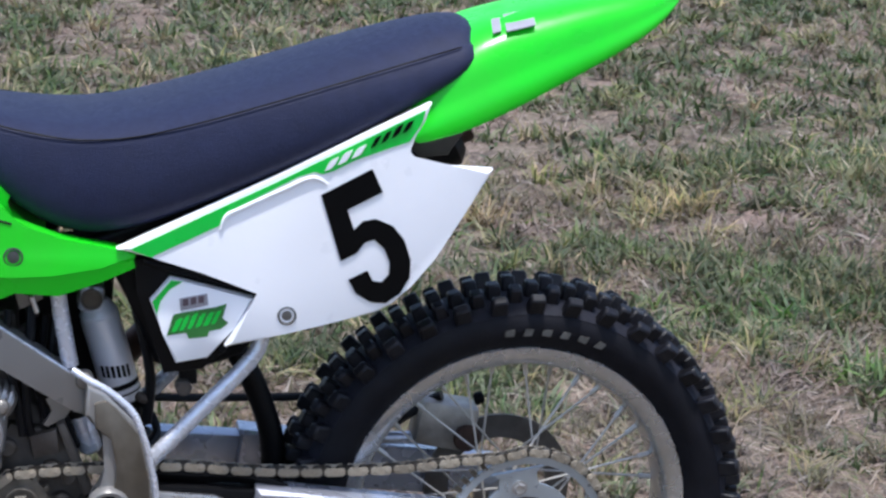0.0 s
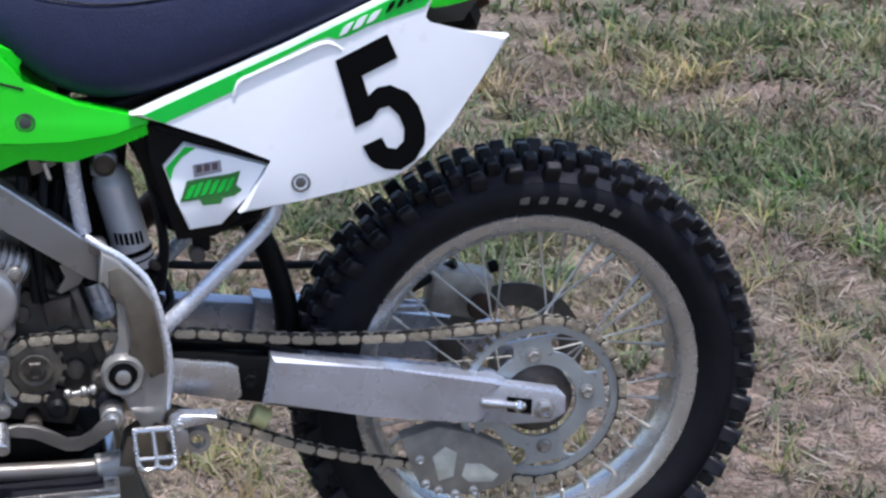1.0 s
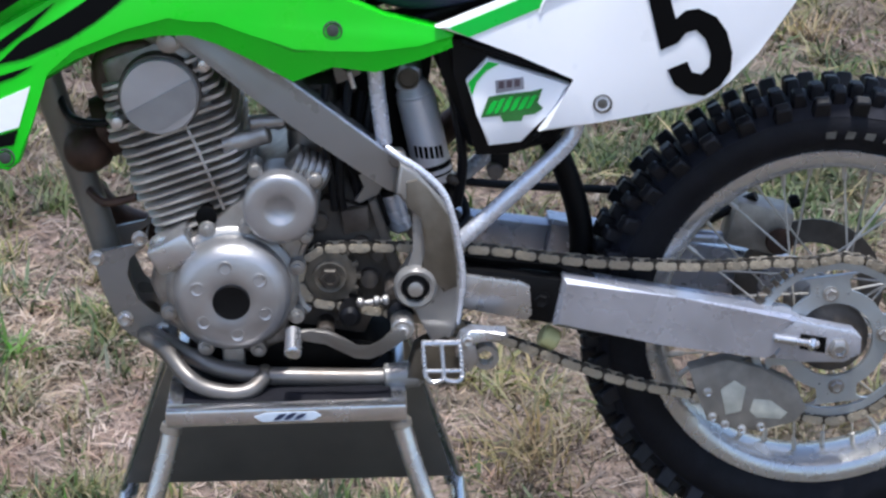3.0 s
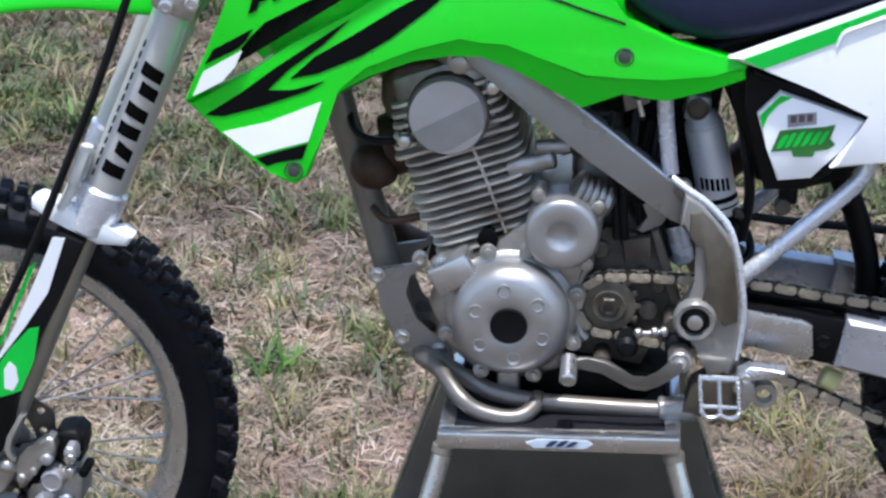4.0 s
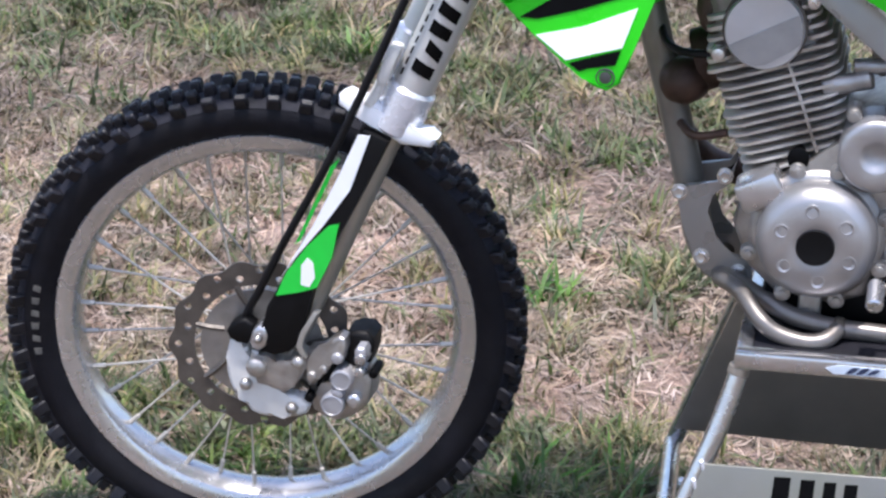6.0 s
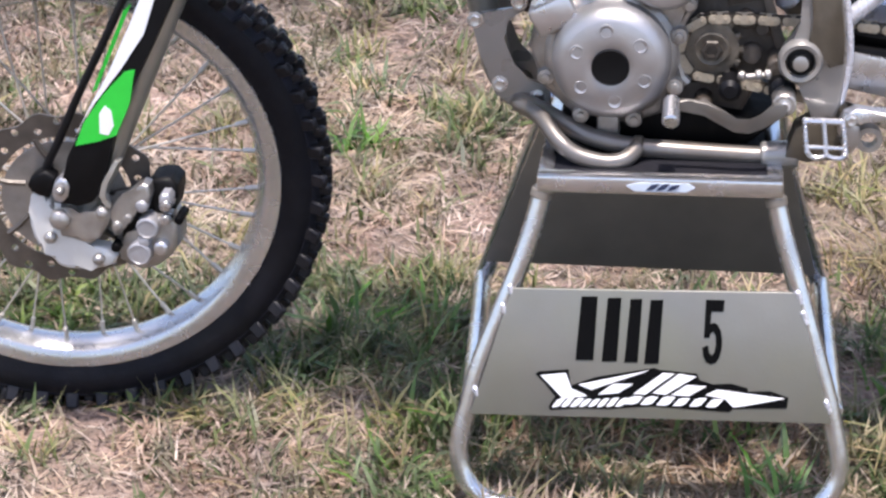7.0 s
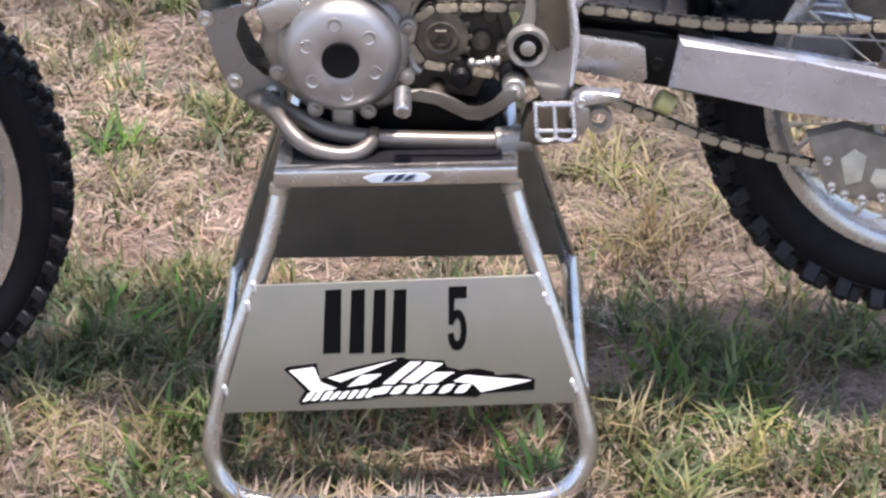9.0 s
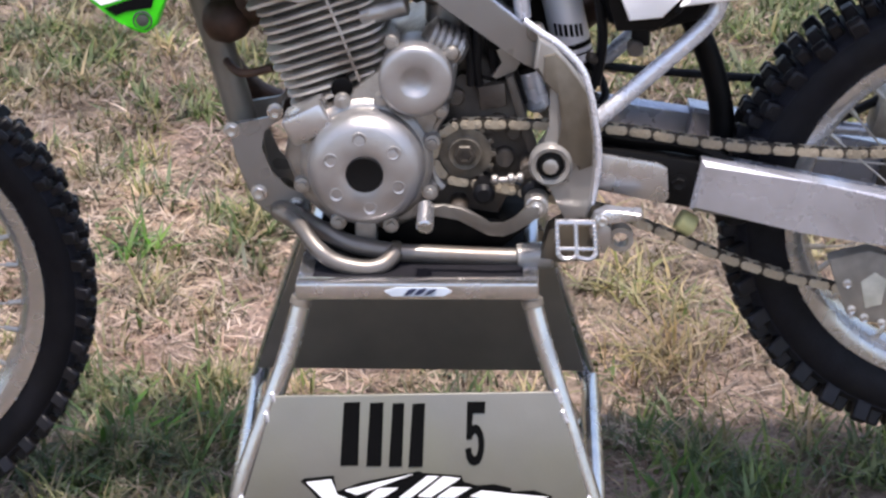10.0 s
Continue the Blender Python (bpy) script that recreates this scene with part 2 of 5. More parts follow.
def wheel(name, m, rr, rt, hw, spokes, pitches, flange, deep, label):
    """A wire wheel with its tyre, about its own centre, turning on y."""
    hub = turned(name, [(.012, -.052), (.017, -.05), (.017, -.034), (flange, -.032), (flange, -.027), (.022, -.022), (.019, 0), (.022, .022), (flange, .027),
                        (flange, .032), (.017, .034), (.017, .05), (.012, .052)], CAST, bike, Matrix(), label, 36)
    hub.matrix_basis = m
    h, rw = rt - deep - rr, hw * .66
    side = [(rr - .010, -hw * .5), (rr + .002, -hw * .70), (rr + .25 * h, -hw * .93), (rr + .5 * h, -hw), (rr + .75 * h, -hw * .92), (rr + .92 * h, -hw * .68), (rr + h, -hw * .3)]
    turned("tyre", side + [(r, -y) for r, y in side[::-1]], RUBBER, hub, label="black rubber knobbly tyre", seg=96, closed=True)
    band = [(r + .0008, y * 1.01) for r, y in side[4:]]
    band += [(r, -y) for r, y in band[::-1]]
    turned("tread_base", band + [(r - .002, y * .95) for r, y in band[::-1]], TREAD, hub, label="dusty grey-blue rubber between the knobs", seg=96, closed=True)
    lip = [(rr + .003, -rw - .001), (rr + .001, -rw - .004), (rr - .006, -rw - .0035), (rr - .017, -rw - .001), (rr - .020, -rw + .002), (rr - .024, -rw * .5), (rr - .027, -rw * .2)]
    turned("rim", lip + [(r, -y) for r, y in lip[::-1]] + [(rr - .012, rw * .5), (rr - .012, -rw * .5)], RIM, hub, label="satin aluminium wheel rim", seg=96, closed=True)
    # spokes: both flanges, both ways round
    kinds = []
    for s in (-1, 1):
        for w in (-1, 1):
            p, q = Vector((flange * math.cos(w * .95), s * (.028 + .003 * w), flange * math.sin(w * .95))), Vector((rr - .026, s * .005, 0))
            mm, n = along(p, q)
            bm = lathe(bmesh.new(), [(.0014, 0), (.0014, n - .017), (.0031, n - .016), (.0031, n)], mm, 6)
            kinds.append(mesh_of("spoke", bm, SPOKE))
    for i in range(spokes):
        shared("spoke", kinds[(0, 2, 1, 3)[i % 4]], hub, spin(math.tau * (i + .5) / spokes))
    # tread blocks
    c = math.tau * rt / pitches

    def knob(size):
        bm = block(bmesh.new(), (size[1], size[0], size[2]), Matrix(), .0022, .84, 1)
        return mesh_of("tread_block", bm, KNOB)
    mid, off, edge = knob((hw * .40, c * .38, deep + .004)), knob((hw * .36, c * .36, deep + .004)), knob((hw * .30, c * .46, deep + .017))
    rows = ((mid, 0, rt - deep * .5 - .002, .24, 5), (off, .5, rt - deep * .5 - .0025, .56, 20), (edge, 0, rt - deep * .5 - .0135, .87, 36))
    for i in range(pitches):
        for me, da, r, y, lean in rows:
            for s in (-1, 1):
                shared("tread_block", me, hub, spin((i + da + (.5 if s > 0 and me is mid else 0)) * math.tau / pitches) @ Matrix.Translation((r, s * y * hw, 0)) @ Matrix.Rotation(radians(90), 4, 'Y') @ Matrix.Rotation(radians(-s * lean), 4, 'X'))
    return hub


front_wheel = wheel("front_wheel", Matrix.Translation(FRONT) @ STEER, .2515, .3145, .037, 32, 50, .026, .013, "front wire wheel turned slightly to one side")
rear_wheel = wheel("rear_wheel", Matrix.Translation(REAR), .2090, .2855, .050, 32, 38, .036, .017, "rear wire wheel held off the ground")


def letters(name, parent, material, o, u, v, y, marks, thick=.0012, tilt=(0, 0), bev=0):
    """A row of plain marks in place of a trade name: each is a bent stroke in the unit square."""
    for m in marks:
        part(name, slab(bmesh.new(), mapped(m, o, u, v), y - thick, y, bev, tilt), material, parent)


def strokes(n, slant=.25, fill=.72, seed=1):
    """n plain slanted bars of uneven width and height."""
    rnd, out = random.Random(seed), []
    for i in range(n):
        a, k, top = i / n, slant / n, rnd.uniform(.82, 1)
        b = a + rnd.uniform(fill * .8, fill) / n
        c = (b - a) * rnd.uniform(.25, .45)
        out.append([(a, 0), (b - c, 0), (b, .22), (b + k, top), (a + c + k, top), (a + k, top * .8)])
    return out


# sidewall marks on the tyres
def sidewall(hub, r, y, a0, a1, n, material):
    for i in range(n):
        bm = bmesh.new()
        a = a0 + (a1 - a0) * i / n
        w = (a1 - a0) / n * .54
        shape = [(0, 0), (.8, 0), (1, .9), (.25, 1)] if i % 2 else [(0, .1), (.9, 0), (1, 1), (.1, .9)]
        vs = [bm.verts.new(((r + .009 * v) * math.cos(a + w * u), y - .0012 * v, (r + .009 * v) * math.sin(a + w * u))) for u, v in shape]
        f = bm.faces.new(vs)
        ret = bmesh.ops.extrude_face_region(bm, geom=[f])
        bmesh.ops.translate(bm, vec=(0, -.0012, 0), verts=[v for v in ret["geom"] if isinstance(v, bmesh.types.BMVert)])
        part("sidewall_mark", bm, material, hub, "pale worn sidewall marking")


WORN = mat("worn_mark", (.09, .087, .078), .6, var=.3, scale=90, bump=.1)
sidewall(rear_wheel, .229, -.0483, radians(94), radians(61), 6, WORN)
sidewall(front_wheel, .271, -.0362, radians(187), radians(166), 6, WORN)

# ---- seat ----
SEAT = [(.06, .905, .952, .956, .085), (.10, .868, .945, .950, .10), (.14, .832, .936, .943, .112), (.19, .812, .928, .938, .12), (.25, .820, .930, .942, .125), (.32, .846, .944, .957, .13),
        (.40, .877, .963, .976, .13), (.48, .912, .982, .999, .125), (.555, .946, .999, 1.017, .115), (.605, .972, 1.008, 1.026, .10), (.634, .996, 1.013, 1.022, .085)]
bm = bmesh.new()
rings = []
for x, zb, zs, zt, w in SEAT:
    prof = [(-w + .01, zb), (-w - .002, zb + .25 * (zs - zb)), (-w - .002, zb + .6 * (zs - zb)), (-w + .010, zs), (-w + .014, zs + .0002), (-w + .018, zs + .0024), (-w * .62, zs + .55 * (zt - zs) + .006), (-w * .28, zt + .004), (0, zt + .006)]
    prof += [(-y, z) for y, z in prof[-2::-1]]
    rings.append([bm.verts.new((x, y, z)) for y, z in prof])
for a, b in zip(rings, rings[1:]):
    for j in range(len(a) - 1):
        bm.faces.new((a[j], a[j + 1], b[j + 1], b[j]))
    bm.faces.new((a[-1], a[0], b[0], b[-1]))
bm.faces.new(rings[0])
bm.faces.new(rings[-1][::-1])
seat = part("seat", bm, VINYL, bike, "dark blue-black vinyl seat with a stitched seam", sharp=60)
sub = seat.modifiers.new("round", 'SUBSURF')
sub.levels = sub.render_levels = 2
for s in (-1, 1):
    bar("seam", [(x, s * (w - .0105), zs + .0015) for x, zb, zs, zt, w in SEAT[:-1]], .0010, INK, seat, seg=6)

# ---- tank and green bodywork ----
tank = plate("fuel_tank", [(-.24, .72), (-.05, .84), (.03, .82), (.10, .81), (.15, .82), (.10, .86), (.05, .93), (.01, .96), (-.14, .965), (-.25, .93), (-.30, .86)], -.10, .10, GREEN, bike, "green plastic fuel tank", .03, seg=4)
MAIN = [(-.350, .753), (-.312, .720), (-.277, .691), (-.259, .678), (-.245, .669), (-.233, .666), (-.220, .675), (-.206, .714), (-.188, .772)]
TOP = [(.244, .806), (.228, .811), (.169, .826), (.130, .842), (.115, .848), (.091, .880), (.070, .904), (.055, .925), (-.04, .940), (-.085, .912), (-.129, .879), (-.181, .847), (-.240, .816), (-.281, .787)]
TILT = (.030, .10)
FOLD = [((-.190, .772), (-.191, .764)), ((-.160, .798), (-.157, .783)), ((-.106, .819), (-.109, .800)), ((-.059, .827), (-.070, .806)), ((-.035, .827), (-.037, .806)), ((-.011, .822), (-.007, .795)), ((.024, .809), (.023, .780)),
        ((.072, .788), (.071, .753)), ((.112, .789), (.113, .770)), ((.155, .788), (.159, .763)), ((.205, .793), (.205, .776)), ((.240, .799), (.241, .790))]
OUT = MAIN[:8] + [r for r, b in FOLD] + TOP
for s in (-1, 1):
    sh = plate("side_shroud", OUT, -.150 if s < 0 else .135, -.126 if s < 0 else .150, GREEN, bike, "glossy green plastic side shroud", .004 if s < 0 else 0, TILT if s < 0 else (-.055, -.10), 3)
    if s < 0:
        shroud = sh
flat = lambda x, z: -.150 + TILT[0] * (x - MAIN[0][0]) + TILT[1] * (z - MAIN[0][1])
bm = bmesh.new()
rows = []
for (rx, rz), (bx, bz) in FOLD:
    d = math.hypot(rx - bx, rz - bz)
    rows.append([bm.verts.new(p) for p in ((rx, flat(rx, rz) + .0022, rz + .002), (bx, flat(bx, bz) + .40 * d, bz), (bx, flat(bx, bz) + .40 * d + .012, bz + .003), (rx, flat(rx, rz) + .016, rz + .002))])
for p, q in zip(rows, rows[1:]):
    for i in range(4):
        bm.faces.new((p[i], q[i], q[(i + 1) % 4], p[(i + 1) % 4]))
bm.faces.new(rows[0])
bm.faces.new(rows[-1][::-1])
part("shroud_fold", bm, GREEN, shroud, "darker underside fold of the shroud", 30)


def on_shroud(name, pts, material, lift=.0012, deep=.0014, bev=0.0):
    """A sticker lying on the tilted shroud."""
    x0, z0 = MAIN[0]
    y = -.150 + TILT[0] * (pts[0][0] - x0) + TILT[1] * (pts[0][1] - z0)
    return plate(name, pts, y - lift, y - lift + deep, material, shroud, bev=bev, tilt=TILT)


on_shroud("sticker", [(-.329, .740), (-.292, .764), (-.257, .790), (-.219, .816), (-.175, .845), (-.204, .817), (-.239, .791), (-.262, .768), (-.235, .769), (-.202, .779), (-.220, .768), (-.268, .751), (-.310, .739)], INK)
on_shroud("sticker", [(-.238, .781), (-.212, .805), (-.174, .827), (-.128, .856), (-.097, .873), (-.065, .882), (-.093, .856), (-.133, .825), (-.162, .807), (-.209, .787)], INK)
on_shroud("sticker", [(-.311, .722), (-.261, .734), (-.205, .757), (-.219, .714), (-.248, .706), (-.278, .697)], PAPER)
on_shroud("sticker", [(-.275, .694), (-.248, .703), (-.220, .711), (-.225, .695), (-.253, .690), (-.263, .686)], INK)
for x, z in ((-.235, .681), (.114, .811)):
    x0, z0 = MAIN[0]
    y = -.150 + TILT[0] * (x - x0) + TILT[1] * (z - z0)
    turned("bolt", [(.0105, .004), (.0105, -.0008), (.0092, -.0012), (.0086, .0006), (.0070, .0008), (.0064, -.0018), (.003, -.0024)], mat("dull_bolt", (.07, .075, .07), .45, .5), shroud, at_xyz(x, y, z), seg=20)
wing = plate("shroud_wing", [(-.351, .755), (-.322, .820), (-.299, .875), (-.276, .93), (-.12, .945), (-.10, .935), (-.187, .882), (-.263, .843), (-.283, .828), (-.297, .804), (-.306, .783), (-.341, .758)], -.158, -.134, GREEN, bike, "glossy green radiator wing", .004, (.03, .05), 3)


def on_wing(name, pts, material):
    y = -.158 + .03 * (pts[0][0] + .347) + .05 * (pts[0][1] - .757)
    return plate(name, pts, y - .0012, y, material, wing, bev=0, tilt=(.03, .05))


on_wing("sticker", [(-.341, .762), (-.329, .789), (-.287, .813), (-.295, .795), (-.309, .779)], PAPER)
on_wing("sticker", [(-.327, .797), (-.318, .813), (-.276, .836), (-.283, .823), (-.291, .815)], INK)
for i, (a, w) in enumerate(((0, .020), (.028, .018), (.05, .026), (.082, .02), (.106, .02))):
    o = (-.280 + a * .93, .852 + a * .50)
    on_wing("trade_mark", mapped([(0, 0), (.45, 0), (.55, .3), (.9, .25), (1.1, 1), (.6, 1), (.5, .7), (.15, .75)], o, (w, w * .45), (.004, .027 - .004 * (i > 0))), INK)
plate("intake_grille", [(-.30, .79), (-.19, .86), (-.11, .915), (-.10, .94), (-.20, .89), (-.28, .84)], -.128, -.12, BLACKP, bike, "black radiator intake behind the wing", 0)
for i in range(5):
    bar("intake_slat", [(-.285 + i * .03, -.134, .805 + i * .021), (-.262 + i * .03, -.134, .862 + i * .012)], .003, BLACKP, bike, seg=6, k=0)
# tank cover line
bar("cover_seam", [(x, flat(x, z), z) for x, z in ((-.04, .892), (.002, .882), (.041, .870), (.080, .857), (.106, .849), (.114, .846))], .0015, BLACKP, shroud, seg=6)

# ---- number plate panel ----
PLATE = [(.222, .814), (.393, .884), (.564, .958), (.557, .938), (.545, .921), (.537, .911), (.536, .904), (.542, .897), (.576, .887), (.632, .881), (.601, .835), (.567, .784), (.538, .752), (.520, .735), (.500, .726), (.460, .719), (.400, .708), (.334, .697), (.376, .758), (.311, .783), (.264, .801)]
num = plate("number_plate", PLATE, -.134, -.121, WHITE, bike, "white plastic side number plate", .004, seg=3)


def on_plate(name, pts, material, y=-.1352, deep=.0016, bev=0.0, label=""):
    return plate(name, pts, y, y + deep, material, num, label, bev)


on_plate("stripe", [(.236, .8135), (.392, .8785), (.5565, .951), (.553, .937), (.539, .9175), (.500, .906), (.478, .899), (.456, .889), (.444, .886), (.435, .889), (.417, .884), (.356, .856), (.340, .848), (.332, .835), (.258, .804)], LIME, label="bright green stripe")
# moulded pocket under the stripe
bar("moulded_edge", [(.333, -.1335, .830), (.339, -.1345, .845), (.356, -.1345, .853), (.398, -.1345, .870), (.428, -.1345, .882), (.441, -.1335, .880), (.449, -.1325, .874)], .0026, WHITE, num, seg=8)
on_plate("numeral_5", [(.442, .863), (.498, .889), (.509, .863), (.470, .845), (.477, .822), (.487, .831), (.501, .833), (.520, .824), (.532, .808), (.539, .785), (.538, .765), (.527, .747), (.511, .737), (.494, .739), (.478, .750), (.470, .766), (.491, .775), (.497, .763), (.507, .761), (.515, .769), (.516, .783), (.510, .799), (.499, .810), (.488, .807), (.480, .796), (.462, .788)], INK, -.1356, label="large black racing numeral 5")
for k, (n, c, o, u) in enumerate(((3, PAPER, (.446, .8895), (.044, .0185)), (4, INK, (.496, .9125), (.046, .0195)))):
    letters("trade_mark", num, c, o, u, (.001, .0105), -.1356, strokes(n, .3, .8, 3 + k))
turned("bolt", [(.0105, .002), (.0105, -.0014), (.009, -.002), (.0078, .0006), (.0058, .0008), (.0052, -.001), (.002, -.0016)], mat("plate_bolt", (.16, .155, .145), .45, .7), num, at_xyz(.402, -.134, .729), seg=20)

small = plate("side_cover", [(.256, .750), (.279, .775), (.322, .761), (.368, .746), (.345, .713), (.316, .682), (.281, .678), (.267, .714)], -.122, -.105, WHITE, bike, "small white side cover with green decals", .003)
plate("sticker", [(.258, .750), (.279, .773), (.291, .771), (.277, .763), (.267, .751), (.262, .736)], -.1232, -.1216, LIME, small, bev=0)
plate("sticker", [(.287, .752), (.317, .756), (.318, .743), (.288, .738)], -.1232, -.1216, GREY, small, bev=0)
for i in range(3):
    plate("trade_mark", mapped([(0, 0), (1, 0), (1, 1), (0, 1)], (.2905 + i * .0085, .7435 + i * .0010), (.006, .0004), (.0002, .008)), -.1238, -.1226, mat("dark_mark", (.10, .07, .08), .5), small, bev=0)
plate("sticker", [(.272, .711), (.280, .734), (.290, .736), (.327, .740), (.338, .743), (.333, .727), (.339, .721), (.331, .715), (.318, .713), (.316, .707), (.296, .706), (.293, .713)], -.1232, -.1216, mat("deep_green_decal", (.03, .16, .03), .4), small, bev=0)
letters("trade_mark", small, LIME, (.277, .7145), (.052, .0075), (.004, .0165), -.1226, strokes(6, .3, .82, 8))
# dark inner panel that frames the two white covers
plate("inner_panel", [(.236, .797), (.251, .795), (.384, .757), (.332, .680), (.311, .664), (.268, .662), (.258, .70), (.243, .755)], -.108, -.085, BLACKP, bike, "black plastic inner side panel", .004)
bar("panel_edge", [(.251, -.112, .793), (.30, -.114, .778), (.379, -.114, .753), (.357, -.114, .722), (.331, -.113, .686)], .0038, BLACKP, bike, k=0, seg=8)

# ---- rear mudguard ----
FEND = [(.545, .906, .962, .112), (.575, .912, .990, .115), (.61, .920, 1.016, .113), (.66, .938, 1.031, .105), (.72, .964, 1.042, .093), (.78, .988, 1.049, .078), (.83, 1.010, 1.053, .058), (.862, 1.030, 1.053, .035), (.879, 1.044, 1.050, .012)]
bm = bmesh.new()
rings = []
for x, zl, zt, w in FEND:
    prof = [(-w, zl), (-w * 1.01, zl + .25 * (zt - zl)), (-w * .92, zl + .42 * (zt - zl)), (-w * .90, zl + .62 * (zt - zl)), (-w * .80, zl + .85 * (zt - zl)), (-w * .62, zt), (-w * .3, zt + .004), (0, zt + .003)]
    prof += [(-y, z) for y, z in prof[-2::-1]]
    rings.append([bm.verts.new((x, y, z)) for y, z in prof])
for a, b in zip(rings, rings[1:]):
    for j in range(len(a) - 1):
        bm.faces.new((a[j], a[j + 1], b[j + 1], b[j]))
rear_fender = part("rear_mudguard", bm, GREEN, bike, "long glossy green rear mudguard", sharp=50)
for kind, a, b in (("thick", 'SOLIDIFY', 0), ("round", 'SUBSURF', 2)):
    md = rear_fender.modifiers.new(kind, a)
    if a == 'SOLIDIFY':
        md.thickness, md.offset = .004, -1
    else:
        md.levels = md.render_levels = b
for x0, x1, y0, y1, c in ((.642, .652, -.080, -.042, GREY), (.657, .690, -.083, -.036, GREY)):
    bm = bmesh.new()
    vs = [bm.verts.new((x, y, 1.0215 + (x - .65) * .17 + .20 * (y + .083))) for x, y in ((x0, y0), (x1, y0 + .002), (x1 + .006, y1), (x0 + .006, y1))]
    f = bm.faces.new(vs)
    r = bmesh.ops.extrude_face_region(bm, geom=[f])
    bmesh.ops.translate(bm, vec=(0, 0, .0012), verts=[v for v in r["geom"] if isinstance(v, bmesh.types.BMVert)])
    part("warning_sticker", bm, c, rear_fender, "small grey printed sticker")
rod("muffler", (.36, .105, .735), (.640, .105, .868), .036, BLACKP, bike, "dark brown-black exhaust silencer", 24, .012)
rod("muffler_tip", (.632, .105, .864), (.655, .105, .875), .016, EXH, bike, "sooty silencer outlet")
plate("tail_bracket", [(.545, .905), (.562, .882), (.594, .884), (.616, .913)], -.07, .07, mat("tail_dark", (.055, .05, .042), .5, .2), bike, "dark bracket under the mudguard", .004)

LEVER = mat("dull_lever", (.16, .152, .14), .42, .6, var=.15, bump=.15, dirt=(.12, .10, .08), dirt_amount=.5, dirt_scale=30)
OFFW = mat("off_white_plastic", (.58, .57, .54), .45, var=.08, dirt=(.40, .38, .34), dirt_amount=.5)

# ---- frame ----
SPAR = [(-.062, .800), (-.038, .805), (-.014, .794), (.046, .762), (.101, .720), (.172, .664), (.185, .655), (.181, .616), (.170, .622), (.083, .684), (.022, .731), (-.050, .790)]
for s in (-1, 1):
    plate("frame_spar", SPAR, s * .085 - .016, s * .085 + .016, FRAME, bike, "silver-painted frame spar", .005, seg=3)
    bar("spar_edge", [(x, s * .0985, z - .0012) for x, z in ((-.014, .794), (.046, .762), (.101, .720), (.172, .664), (.183, .655))], .0026, WELD, bike, "bright bar along the top edge of the spar", k=0, seg=8)
    rod("weld_bead", (.042, s * .099, .764), (.052, s * .099, .757), .0042, WELD, bike, seg=10)
    hold = plate("pivot_plate", [(.180, .625), (.184, .661), (.202, .652), (.236, .616), (.246, .573), (.252, .518), (.248, .470), (.237, .438), (.222, .440), (.211, .467), (.206, .490), (.186, .503), (.181, .524), (.192, .540), (.203, .560), (.203, .606)],
                 s * .112 - .016, s * .112 + .014, FRAME, bike, "cast swingarm pivot plate", .005, seg=3)
    bar("pivot_rim", [(.170, s * .110, .674), (.186, s * .118, .664), (.206, s * .122, .652), (.230, s * .124, .628), (.241, s * .125, .600), (.248, s * .125, .566), (.253, s * .124, .52), (.247, s * .122, .470)], .0042, WELD, hold, "bright cast rim", 10, 4)
    if s < 0:
        plate("frame_guard", [(.191, .612), (.191, .641), (.203, .644), (.214, .634), (.238, .600), (.246, .545), (.247, .518), (.232, .512), (.226, .524), (.206, .534), (.213, .566), (.209, .600)], -.133, -.127, GUARD, hold, "scuffed brown frame guard", .002)
    bar("subframe_strut", [(.157, s * .087, .785), (.161, s * .087, .73), (.168, s * .088, .672)], .0092, WELD, bike, "bright welded frame strut")
    bar("subframe_rail", [(.243, s * .095, .550), (.300, s * .095, .604), (.362, s * .095, .664), (.378, s * .092, .690), (.384, s * .09, .72)], .0095, WELD, bike, "bright aluminium subframe rail")
    bar("subframe_top", [(.15, s * .075, .79), (.30, s * .075, .84), (.56, s * .07, .93)], .010, BLACKP, bike)
turned("pivot_boss", [(.024, .004), (.024, -.006), (.021, -.010), (.0165, -.009), (.0155, -.004), (.0150, .002)], FRAME, bike, at_xyz(.2005, -.130, .519), "raised pivot boss", 28)
turned("pivot_nut", [(.0150, .0), (.0150, -.003), (.0105, -.004), (.0100, -.008), (.008, -.009)], BLACKP, bike, at_xyz(.2005, -.132, .519), seg=24)
turned("pivot_bolt", [(.0085, 0), (.0085, -.010), (.006, -.011)], CAST, bike, at_xyz(.2005, -.132, .519), seg=18)
for x, z in ((.182, .660), (.245, .556)):
    rod("weld_bead", (x, -.112, z), (x, -.094, z), .010, TUBE, bike)
bar("down_tube", [(-.235, 0, .83), (-.203, 0, .70), (-.175, 0, .605), (-.149, 0, .505), (-.138, 0, .455), (-.120, 0, .425)], .0175, mat("olive_grey_paint", (.20, .19, .165), .36, .35, var=.07, scale=12, bump=.03, dirt=(.12, .10, .08), dirt_amount=.5, dirt_scale=16), bike, "grey-olive frame down tube", seg=18)
for s in (-1, 1):
    bar("cradle_tube", [(-.125, s * .02, .427), (-.088, s * .06, .427), (-.048, s * .095, .420), (-.020, s * .108, .412), (.02, s * .112, .4055), (.06, s * .112, .4030), (.165, s * .112, .4005), (.20, s * .11, .405)], .0105, TUBE, bike, "scratched lower cradle tube")
